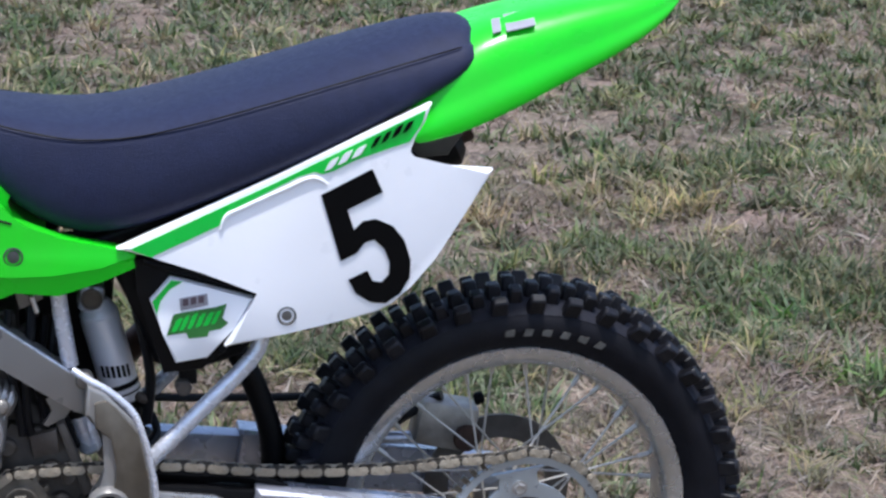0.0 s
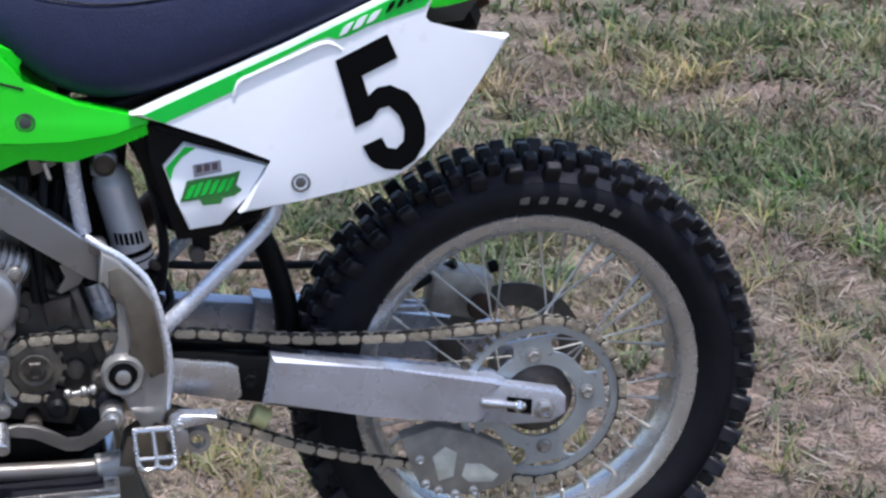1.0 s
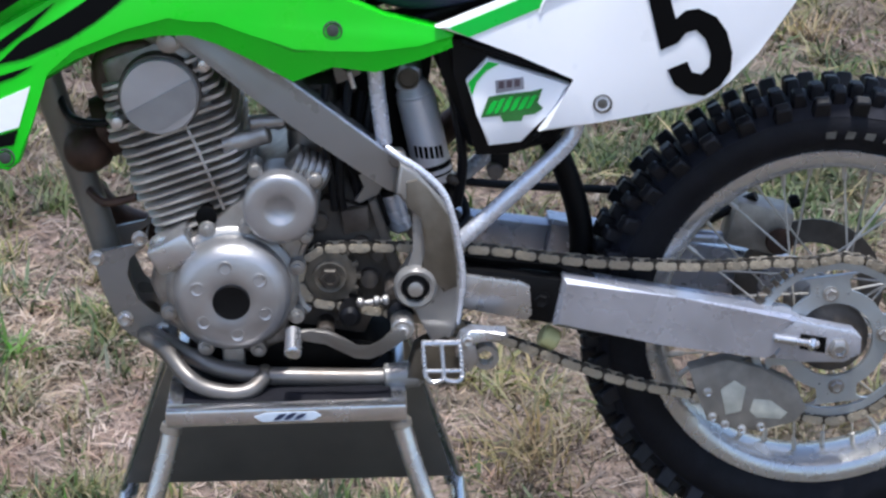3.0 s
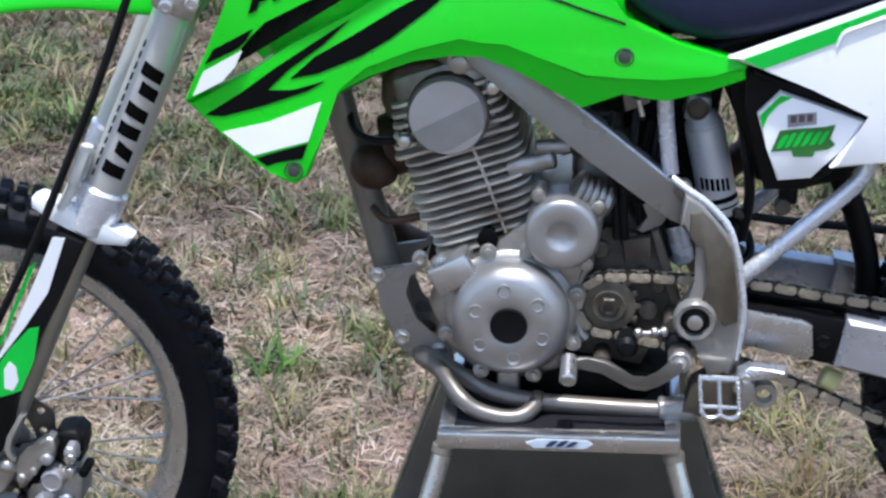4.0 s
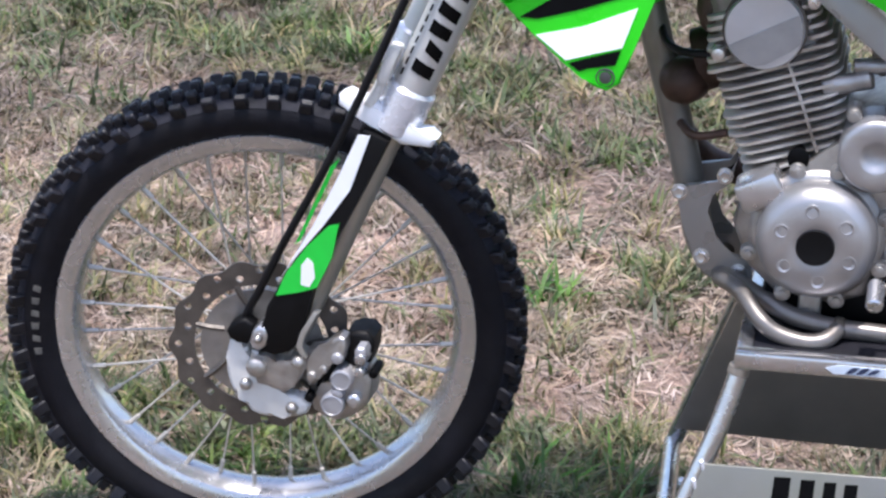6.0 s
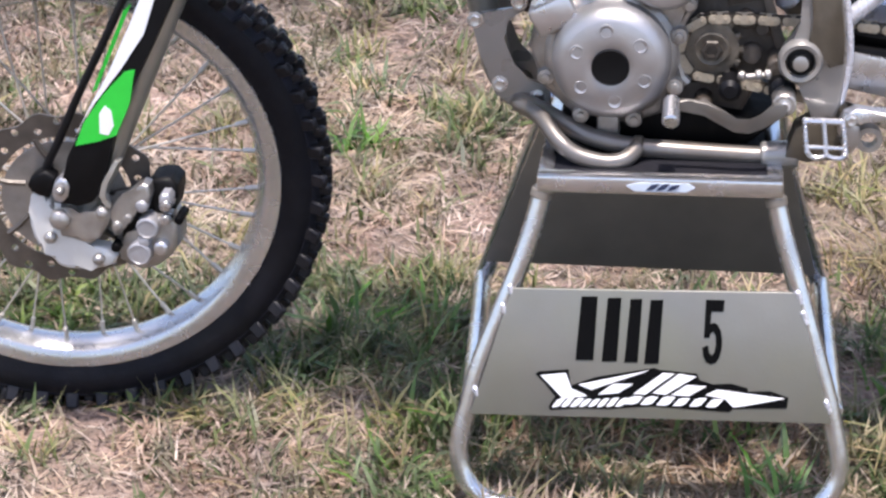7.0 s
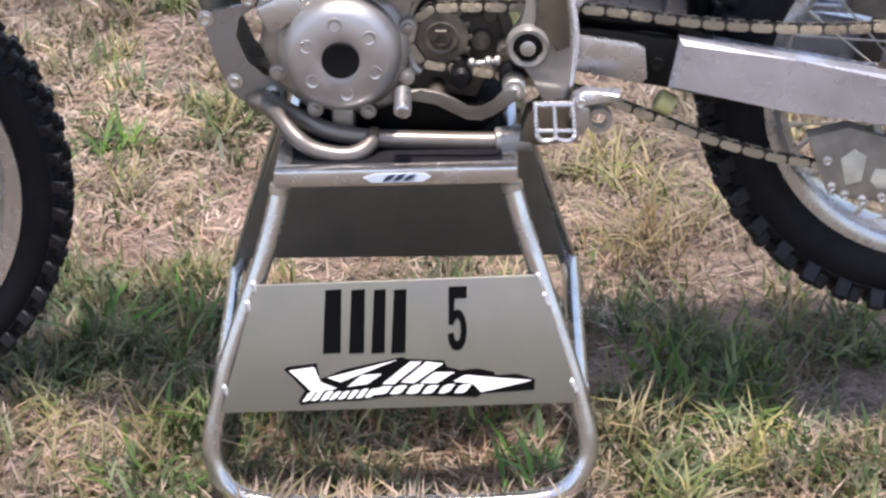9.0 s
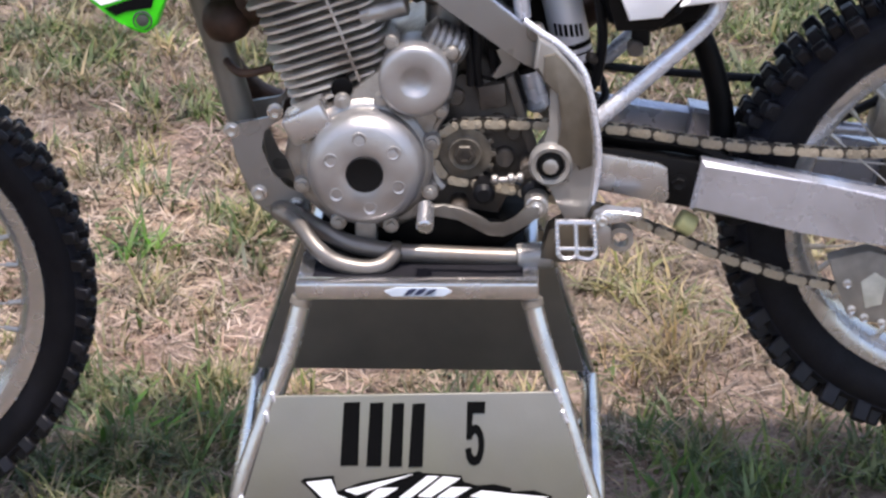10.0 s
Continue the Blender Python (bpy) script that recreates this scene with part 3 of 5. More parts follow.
bar("header_pipe", [(-.108, -.05, .426), (-.080, -.10, .431), (-.057, -.132, .416), (-.036, -.140, .403), (-.005, -.142, .3965), (.017, -.138, .3995), (.030, -.122, .4075)], .0095, TUBE, bike, "bent silver guard tube")
rod("cradle_joint", (.024, -.112, .4052), (.036, -.112, .4044), .0128, GUARD, bike)
rod("cradle_joint", (.166, -.112, .4005), (.206, -.112, .405), .0155, FRAME, bike)
ENGP = [(-.166, .528), (-.110, .538), (-.098, .562), (-.104, .535), (-.124, .522), (-.128, .500), (-.116, .470), (-.098, .452), (-.074, .446), (-.072, .418), (-.12, .422), (-.136, .434), (-.154, .480)]
for s in (-1, 1):
    plate("engine_bracket", ENGP, s * .038 - .004, s * .038 + .004, FRAME, bike, "grey engine mounting bracket", .0015)
for x, z in ((-.160, .522), (-.131, .447), (-.088, .432), (-.110, .545)):
    bolt("bracket_bolt", x, -.042, z, .0075, bike)

# ---- engine ----
eng = plate("engine", [(-.062, .560), (-.088, .545), (-.095, .510), (-.076, .462), (-.045, .434), (.02, .424), (.055, .438), (.062, .470), (.060, .548), (.092, .578), (.098, .620), (.06, .650), (.01, .610), (-.03, .578)], -.098, .110, CAST, bike, "single-cylinder engine of grimy cast aluminium", .010, seg=3)
plate("rear_case", [(.05, .44), (.12, .450), (.165, .47), (.175, .52), (.16, .575), (.12, .625), (.06, .645), (.04, .55)], -.052, .105, DIRTY, eng, "grimy rear crankcase", .010, seg=3)
plate("sump", [(-.045, .445), (-.018, .410), (.0, .408), (.018, .420), (.14, .425), (.16, .47), (0, .47)], -.07, .08, DIRTY, eng, "dirty crankcase underside", .008)
COVER_M = at_xyz(-.002, -.096, .508)
turned("case_ring", [(.074, .01), (.074, -.006), (.070, -.010), (.066, -.012)], CAST, eng, at_xyz(-.003, -.096, .507), "cover flange", 48)
turned("generator_cover", [(.0655, 0), (.0655, -.022), (.0645, -.030), (.0615, -.037), (.0565, -.0425), (.0525, -.0450), (.0500, -.0462), (.036, -.0478), (.022, -.0490), (.0200, -.0478)], DOMED, eng, COVER_M, "round brushed alloy generator cover", 56)
turned("cover_cap", [(.0205, -.044), (.0205, -.0500), (.0195, -.0508), (.008, -.0495)], BLACKP, eng, COVER_M, "black inspection cap", 32)
for k in range(6):
    a = radians(90 + 60 * k + 8)
    turned("cover_screw", [(.0084, .0014), (.0080, -.0005), (.0068, -.0007), (.0048, .0006), (.0022, .0012)], DOMED, eng, at_xyz(-.002 + .040 * math.cos(a), -.1436, .508 + .040 * math.sin(a)), seg=18)
for k in range(8):
    a = radians(20 + 45 * k)
    x, z = -.002 + .077 * math.cos(a), .507 + .077 * math.sin(a)
    turned("screw_boss", [(.0095, .012), (.0095, -.010), (.0085, -.012), (.005, -.0125), (.0045, -.016), (.002, -.0165)], CAST, eng, at_xyz(x, -.096, z), seg=14)
brick_of("case_boss", (.05, .05, .034), at_xyz(-.066, -.10, .556) @ pose(0, 0, 0, 0, -28, 0), COVER, eng, "bright cast boss", .006)
brick_of("drain_boss", (.026, .04, .034), at_xyz(-.004, -.085, .425), CAST, eng, "drain plug boss", .006)
turned("starter_cover", [(.0405, .05), (.0405, -.002), (.0395, -.0055), (.0365, -.0078), (.033, -.0085), (.0185, -.0090), (.0165, -.0084), (.0130, -.0055), (.008, -.0032), (.002, -.0024)], DOMED, eng, at_xyz(.053, -.118, .608), "round cast starter cover with a dished middle", 52)
for k in range(4):
    a = radians(35 + 90 * k)
    turned("screw_boss", [(.0085, .03), (.0085, -.001), (.0070, -.003), (.0052, -.0032), (.0048, -.0060), (.002, -.0062)], CAST, eng, at_xyz(.053 + .047 * math.cos(a), -.106, .608 + .047 * math.sin(a)), seg=14)
# cylinder and head, leaning forward
LEAN = Matrix.Translation((-.0005, 0, .5095)) @ Matrix.Rotation(radians(-18.5), 4, 'Y')


def leaning(name, size, x, y, h, material, parent, label="", bev=.002):
    return brick_of(name, size, LEAN @ at_xyz(x, y, h), material, parent, label, bev)


# dark barrel colour stands in for the shade between the fins
BARREL_SHADE = mat("barrel_shade", (.055, .05, .045), .6, .3, var=.3, scale=30, bump=.4)
barrel = leaning("cylinder_barrel", (.100, .130, .125), -.006, 0, .125, BARREL_SHADE, eng, "finned cylinder barrel, coloured dark for the shade between fins", .01)
FIN = mat("fin_aluminium", (.60, .56, .50), .5, .4, var=.18, scale=50, bump=.25, dirt=(.17, .12, .08), dirt_amount=.75, dirt_scale=25, by_piece=.12)


def fin(w, d, h, m, parent, r=.022):
    """A thin cooling fin with rounded corners, w by d, h thick."""
    pts = []
    for k, (sx, sy) in enumerate(((1, 1), (-1, 1), (-1, -1), (1, -1))):
        for j in range(5):
            a = math.pi / 2 * (k + j / 4)
            pts.append((sx * (w / 2 - r) + r * math.cos(a), sy * (d / 2 - r) + r * math.sin(a)))
    bm = slab(bmesh.new(), pts, -h / 2, h / 2, .0008, seg=1)
    bm.transform(m @ Matrix.Rotation(radians(90), 4, 'X'))
    return part("cooling_fin", bm, FIN, parent)


for i in range(11):
    h = .078 + i * .0108
    fin(.134 if i > 3 else .124, .168 + .006 * (i % 3 == 0), .0034, LEAN @ at_xyz(-.006 + (.004 if i > 6 else 0), 0, h), barrel)
GRIME = mat("baked_grime", (.10, .085, .07), .6, .3, var=.3, scale=30, bump=.4, bump_scale=200, dirt=(.028, .018, .013), dirt_amount=.85, dirt_scale=16)
head = leaning("cylinder_head", (.105, .135, .10), -.004, 0, .235, CAST, eng, "cast cylinder head", .012)
for i in range(6):
    h = .197 + i * .0115
    for s in (-1, 1):
        w = .030 if i > 0 else .06
        fin(w, .162, .0042, LEAN @ at_xyz(-.004 + s * (.072 - w / 2 - .003 * i), 0, h), head, .012)
HC = LEAN @ at_xyz(-.002, -.082, .231)
turned("head_boss", [(.0455, .03), (.0455, .000), (.0447, -.002), (.043, -.0025)], GRIME, head, HC, "grimy cam drive housing", 48)
cap = turned("cam_cover", [(.0425, .01), (.0425, -.010), (.041, -.0120), (.02, -.0122)], FACED, head, HC, "round brushed cam cover with a ground flat", 56)
half = [(-.0408, -.0055), (.0404, .0080), (.0392, -.013), (.034, -.023), (.024, -.0275), (-.008, -.0358), (-.020, -.0345), (-.032, -.025), (-.038, -.015)]
hp = [HC @ Vector((x, 0, z)) for x, z in half]
plate("ground_flat", [(p.x, p.z) for p in hp], -.0958, -.093, mat("matt_grey_alloy", (.30, .29, .28), .55, .4), cap, bev=0)
for x, h in ((.056, .248), (-.056, .218)):
    p = LEAN @ Vector((x, -.086, h))
    turned("head_bolt", [(.0085, .02), (.0085, -.004), (.0065, -.008), (.002, -.009)], BOLT, head, at_xyz(*p), seg=16)
plate("cam_housing", [(-.152, .755), (-.146, .768), (-.136, .776), (-.123, .782), (-.095, .785), (-.05, .78), (-.05, .70), (-.13, .705), (-.146, .716), (-.153, .735)], -.062, .04, BURNT, head, "burnt-brown front of the head", .010, seg=3)
leaning("rocker_cover", (.125, .11, .045), -.006, 0, .292, BURNT, head, "grimy rocker cover", .014)
turned("stay_bolt", [(.013, .02), (.013, -.004), (.0095, -.005), (.009, -.012), (.006, -.013)], CAST, head, at_xyz(-.062, -.096, .792), seg=20)
bar("head_stay", [(-.10, -.04, .79), (-.075, -.085, .793), (-.05, -.09, .79)], .008, FRAME, bike)
bar("stay_rib", [LEAN @ Vector((.012, -.086, .20)), LEAN @ Vector((.016, -.087, .145)), LEAN @ Vector((.018, -.087, .085))], .0018, FIN, barrel, seg=6)
turned("drain_plug", [(.009, .01), (.009, -.006), (.012, -.007), (.012, -.012), (.007, -.014)], INK, barrel, at_xyz(-.029, -.09, .592), "black rubber plug", 18)
# exhaust port and header, intake and carburettor
turned("exhaust_elbow", [(.002, -.030), (.012, -.028), (.022, -.018), (.027, -.004), (.026, .012), (.020, .020)], EXH, eng, at_xyz(-.164, -.020, .646) @ pose(0, 0, 0, 0, 0, -35), "rusty brown exhaust elbow", 28)
turned("exhaust_flange", [(.036, 0), (.036, .02), (.026, .03), (.026, .06)], EXH, eng, along((-.150, .0, .665), (-.09, 0, .69))[0], "rusty exhaust flange", 28)
bar("exhaust_header", [(-.13, .0, .67), (-.175, .02, .645), (-.18, .07, .57), (-.12, .12, .50), (.05, .135, .49), (.2, .13, .58), (.36, .105, .735)], .017, EXH, eng, "brown heat-stained exhaust header", 14)
bar("breather_hose", [(-.20, .01, .715), (-.185, -.03, .692), (-.16, -.055, .688), (-.125, -.06, .69)], .0045, HOSE, bike, seg=8)
bar("breather_hose", [(-.165, -.03, .60), (-.145, -.05, .592), (-.11, -.055, .60)], .005, EXH, bike, seg=8)
rod("intake_stub", (-.01, -.07, .665), (.042, -.075, .680), .011, CAST, eng)
rod("intake_stub", (.02, -.07, .690), (.06, -.07, .694), .009, CAST, eng)
carb = brick_of("carburettor", (.06, .06, .06), at_xyz(.085, -.02, .70), DIRTY, bike, "grimy carburettor body", .012)
rod("float_bowl", (.085, -.02, .64), (.085, -.02, .68), .026, CAST, carb)
mm, n0 = along((.060, -.082, .650), (.102, -.078, .628))
turned("ribbed_elbow", [(.012, 0), (.019, .003)] + [q for i in range(5) for q in ((.0235, .005 + .008 * i), (.0235, .009 + .008 * i), (.019, .0105 + .008 * i), (.019, .0125 + .008 * i))] + [(.012, .050)], CAST, carb, mm, "ribbed alloy elbow", 30)
bar("fuel_hose", [(.13, -.06, .74), (.125, -.075, .69), (.118, -.078, .64), (.122, -.07, .585), (.15, -.05, .55)], .0055, HOSE, bike, seg=8)
bar("fuel_hose", [(.145, -.05, .72), (.135, -.06, .66), (.14, -.06, .60), (.165, -.05, .57)], .005, HOSE, bike, seg=8)
for pts, r in (([(.105, -.072, .735), (.100, -.082, .69), (.108, -.080, .640), (.112, -.078, .590)], .0045), ([(.16, -.06, .735), (.150, -.07, .68), (.156, -.066, .62), (.170, -.06, .565)], .0048), ([(.060, -.06, .775), (.085, -.07, .755), (.11, -.066, .752), (.15, -.05, .76)], .0042)):
    bar("carburettor_line", pts, r, HOSE, bike, seg=8)
rod("intake_clamp", (.040, -.045, .700), (.052, -.045, .704), .027, GUARD, bike, "worn intake clamp", 24, .002)
turned("choke_knob", [(.010, .004), (.010, -.006), (.007, -.010), (.002, -.011)], BOLT, bike, at_xyz(.070, -.088, .645), seg=16)
plate("engine_hanger", [(.134, .640), (.140, .645), (.158, .630), (.166, .615), (.160, .606), (.140, .597), (.134, .600), (.147, .616)], -.075, -.069, FRAME, bike, "triangular bracket with a hole", .0015)
turned("hanger_hole", [(.010, .001), (.010, -.0005), (.002, -.0006)], INK, bike, at_xyz(.137, -.0752, .640), seg=18)
latch = plate("latch_plate", [(.111, .768), (.138, .772), (.143, .752), (.134, .748), (.117, .741)], -.094, -.088, LEVER, bike, "small grey latch bracket", .0015)
turned("latch_hole", [(.0055, .001), (.0055, -.0006), (.001, -.0008)], INK, latch, at_xyz(.127, -.0945, .762), seg=16)
rod("latch_pin", (.130, -.097, .757), (.1355, -.097, .737), .0028, BOLT, latch)
# front sprocket and its cover backing
plate("sprocket_recess", [(.070, .575), (.10, .60), (.165, .585), (.178, .52), (.16, .465), (.09, .45), (.068, .47)], -.066, -.05, DIRTY, eng, "oily sprocket recess", .004)
SPR = mat("oily_sprocket", (.11, .095, .075), .5, .5, var=.3, scale=60, bump=.3)
fs = turned("front_sprocket", [(.028, .004), (.030, .002), (.030, -.001), (.026, -.002), (.020, -.001), (.016, -.003), (.006, -.004), (.005, -.001), (.001, -.001)], SPR, bike, at_xyz(.106, -.089, .515), "worn brown drive sprocket", 30)
bm = bmesh.new()
for k in range(13):
    a = math.tau * k / 13
    block(bm, (.008, .005, .007), at_xyz(.106 + .031 * math.cos(a), -.0875, .515 + .031 * math.sin(a)) @ pose(0, 0, 0, 0, -math.degrees(a), 0), .001)
part("sprocket_teeth", bm, SPR, fs)
turned("sprocket_nut", [(.0125, .002), (.0125, -.006), (.0110, -.0075), (.0070, -.0078), (.0062, -.0055), (.002, -.0055)], mat("oily_nut", (.05, .043, .036), .45, .5, var=.3, scale=60, bump=.3), fs, at_xyz(.106, -.091, .515), "oily sprocket nut", 6)
turned("sprocket_washer", [(.0195, .002), (.0195, -.0035), (.0175, -.0042), (.0150, -.0030)], SPR, fs, at_xyz(.106, -.090, .515), seg=28)
bar("sprocket_guard", [(.082, -.088, .562), (.072, -.09, .545), (.068, -.09, .515), (.074, -.09, .485), (.082, -.09, .475)], .006, CAST, eng, seg=8)
plate("case_web", [(.150, .600), (.158, .604), (.186, .520), (.176, .512)], -.082, -.070, GRIME, eng, "grimy casting rib", .003)
plate("case_web", [(.118, .588), (.150, .594), (.152, .566), (.122, .560)], -.078, -.066, GRIME, eng, "grimy casting rib", .004)
for x, z, r in ((.142, .545, .011), (.160, .535, .009), (.150, .505, .012), (.128, .488, .009), (.095, .575, .010)):
    rod("case_boss", (x, -.056, z), (x, -.078, z), r, GRIME, eng, seg=16)
rod("selector_boot", (.128, -.06, .478), (.128, -.120, .476), .0125, HOSE, eng, "black rubber selector boot", 18, .005)
rod("selector_boot", (.184, -.08, .480), (.184, -.122, .479), .0150, HOSE, eng, "black rubber selector boot", 18, .006)
# gear lever
lev = plate("gear_lever", [(.070, .477), (.085, .478), (.104, .476), (.122, .466), (.136, .457), (.150, .457), (.163, .464), (.175, .477), (.190, .479), (.190, .465), (.178, .460), (.165, .448), (.150, .442), (.134, .443), (.118, .452), (.102, .463), (.085, .466), (.070, .465)], -.156, -.150, LEVER, bike, "curved flat gear lever", .002)
rod("lever_tip", (.066, -.149, .475), (.0655, -.183, .4615), .0095, COVER, lev, "knurled steel lever tip", 18)
turned("lever_tip_bore", [(.0065, 0), (.0065, -.0012), (.001, -.001)], INK, lev, along((.0655, -.1826, .4617), (.0653, -.20, .455))[0], seg=14)
rod("gear_shaft", (.186, -.09, .474), (.186, -.150, .474), .013, CAST, bike, "splined gear shaft", 18)
bolt("shaft_bolt", .186, -.150, .474, .006, bike)
for x, z, r in ((.178, .500, .011), (.10, .452, .010)):
    rod("case_boss", (x, -.06, z), (x, -.105, z), r, DIRTY, eng, seg=16)
rod("linkage_rod", (.135, -.115, .492), (.170, -.115, .496), .0035, CAST, bike)
for x in (.140, .158, .168):
    rod("linkage_joint", (x - .004, -.115, .4925 + (x - .135) * .11), (x + .004, -.115, .4935 + (x - .135) * .11), .006, CAST, bike)
# shock absorber
SHOCK = mat("satin_shock_alloy", (.80, .80, .83), .38, .35, var=.03, scale=8, bump=0)
shock = rod("shock_absorber", (.2035, -.01, .705), (.2275, -.01, .600), .0222, SHOCK, bike, "silver rear shock absorber body", 28, .003)
rod("shock_collar", (.2005, -.01, .721), (.2037, -.01, .7045), .0150, SHOCK, shock, seg=24, r1=.0222)
brick_of("shock_eye", (.028, .040, .031), at_xyz(.1955, -.008, .727) @ pose(0, 0, 0, 0, 12, 0), WELD, shock, "cast shock eye", .006)
turned("shock_eye_bolt", [(.0125, 0), (.0125, -.0025), (.0105, -.003), (.0095, -.0012), (.004, -.0012)], GUARD, shock, at_xyz(.1957, -.028, .728), seg=24)
for z0, z1, m in ((.624, .618, INK), (.6125, .6105, INK)):
    x0, x1 = .2035 + (.705 - z0) * .2286, .2035 + (.705 - z1) * .2286
    rod("shock_mark", (x0, -.01, z0), (x1, -.01, z1), .0226, m, shock, seg=28, bev=0)
for k in range(6):
    a0 = -.75 + k * .27
    bm = bmesh.new()
    quad = []
    for a, z in ((a0, .634), (a0 + .18, .634), (a0 + .22, .648), (a0 + .04, .648)):
        quad.append(bm.verts.new((.2035 + (.705 - z) * .2286 + .0228 * math.sin(a), -.01 - .0228 * math.cos(a), z)))
    f = bm.faces.new(quad)
    ret = bmesh.ops.extrude_face_region(bm, geom=[f])
    bmesh.ops.translate(bm, vec=(0, .002, 0), verts=[v for v in ret["geom"] if isinstance(v, bmesh.types.BMVert)])
    part("trade_mark", bm, INK, shock)
rod("shock_spring_seat", (.221, 0, .590), (.226, 0, .570), .027, BLACKP, shock, seg=24)
bm = bmesh.new()
tube(bm, [(.226 + .0006 * i + .024 * math.cos(i * .8), .024 * math.sin(i * .8), .566 - .0016 * i) for i in range(34)], .0042, 8, 2)
part("shock_spring", bm, BLACKP, shock, "black coil spring")
rod("reservoir", (.174, -.045, .602), (.188, -.045, .553), .0135, WELD, bike, "small alloy reservoir", 20, .004)
rod("reservoir_band", (.1728, -.045, .607), (.1752, -.045, .598), .0150, BLACKP, bike, seg=20)
# air box, battery tray and wiring behind the frame
plate("air_box", [(.205, .80), (.235, .735), (.262, .66), (.30, .648), (.36, .665), (.40, .72), (.46, .78), (.50, .84), (.30, .85)], -.075, .085, BLACKP, bike, "black plastic air box", .012, seg=3)
# added black sheet that makes the shaded gaps behind the spar read dark
plate("inner_guard", [(.055, .79), (.15, .785), (.235, .79), (.215, .70), (.24, .62), (.255, .57), (.17, .555), (.12, .60), (.06, .70)], .02, .05, BLACKP, bike, "black backing added to keep the frame gaps dark", .004)
for k, (x, z) in enumerate(((.075, .742), (.098, .720), (.118, .700), (.256, .70), (.262, .66), (.246, .62), (.102, .75), (.13, .73))):
    rod("cable_clip", (x - .006, -.05 - .004 * (k % 3), z), (x + .008, -.05, z + .008 * (-1) ** k), .004 + .001 * (k % 3), BOLT if k % 3 == 0 else DIRTY, bike)
bar("wiring_loom", [(.05, -.03, .77), (.10, -.04, .755), (.15, -.03, .74), (.21, -.02, .76)], .007, HOSE, bike, seg=8)
bar("wiring_loom", [(.235, -.05, .76), (.248, -.055, .70), (.256, -.055, .64), (.25, -.05, .585)], .006, HOSE, bike, seg=8)
brick_of("frame_tab", (.020, .02, .03), at_xyz(.296, -.08, .655), BLACKP, bike, "", .004)
rod("frame_tab_bolt", (.290, -.10, .640), (.290, -.08, .640), .009, DIRTY, bike)
bar("mud_flap", [(.352, 0, .660), (.376, 0, .610), (.392, 0, .560), (.398, 0, .52), (.395, 0, .47)], .013, BLACKP, bike, "black rubber mud flap", 12, 6, 1.2)
bar("brake_hose", [(.16, .07, .60), (.26, .09, .565), (.40, .095, .552), (.52, .09, .548)], .0055, HOSE, bike, seg=8)
bar("brake_hose", [(.20, .02, .64), (.245, -.01, .60), (.262, -.03, .566), (.24, -.05, .552), (.215, -.04, .56)], .005, HOSE, bike, seg=8)

# ---- swingarm ----
ARM = [(.356, .460), (.367, .518), (.50, .4935), (.625, .470), (.640, .462), (.618, .454), (.604, .446), (.610, .428), (.628, .417), (.600, .418), (.48, .436)]
for s in (-1, 1):
    arm = plate("swingarm", ARM, s * .095 - .018, s * .095 + .018, ALU, bike, "brushed aluminium swingarm with a bright bevelled edge", .0075, seg=1)
    plate("axle_block", [(.596, .458), (.632, .464), (.700, .449), (.709, .440), (.709, .420), (.690, .410), (.640, .411), (.596, .420)], s * .103 - .009, s * .103 + .009, ALU, arm, "cast axle block", .003)
    plate("adjuster_slot", [(.638, .4475), (.668, .4420), (.667, .4235), (.638, .4290)], s * .1122 - .0012, s * .1122 + .0012, INK, arm, bev=0)
    rod("adjuster_bolt", (.606, s * .114, .444), (.660, s * .114, .434), .0048, COVER, arm)
    rod("adjuster_nut", (.648, s * .114, .4365), (.655, s * .114, .435), .0085, BOLT, arm, seg=6)
    plate("swingarm_front", [(.215, .535), (.262, .527), (.367, .512), (.356, .458), (.255, .478), (.215, .50)], s * .088 - .013, s * .088 + .013, BLACKP if s < 0 else ALU, arm, "black swingarm fork end" if s < 0 else "", .003)
    plate("rub_plate", [(.252, .482), (.254, .522), (.320, .512), (.330, .506), (.333, .472), (.326, .465)], s * .1035 - .003, s * .1035 + .003, COVER, arm, "worn grey inset plate", .002)
rod("rear_axle", (.6815, -.116, .4295), (.6815, .116, .4295), .009, CAST, bike, "rear axle", 18)
turned("axle_nut", [(.0135, .006), (.0135, -.001), (.0112, -.0015), (.0105, -.009), (.0070, -.010), (.0062, -.005), (.004, -.005)], COVER, bike, at_xyz(.6825, -.112, .4290), "axle nut", 6)
bolt("guide_bolt", .343, -.101, .488, .0085, bike, BLACKP)
bar("chain_slider", [(.215, -.085, .545), (.28, -.085, .533), (.36, -.085, .523), (.40, -.083, .505)], .006, BLACKP, bike, "black chain slider", 8, 6, 2.0)
rod("chain_roller", (.346, -.08, .438), (.364, -.08, .428), .013, mat("faded_yellow_rubber", (.50, .48, .22), .6, var=.15), bike, "faded yellow-green chain roller", 16)

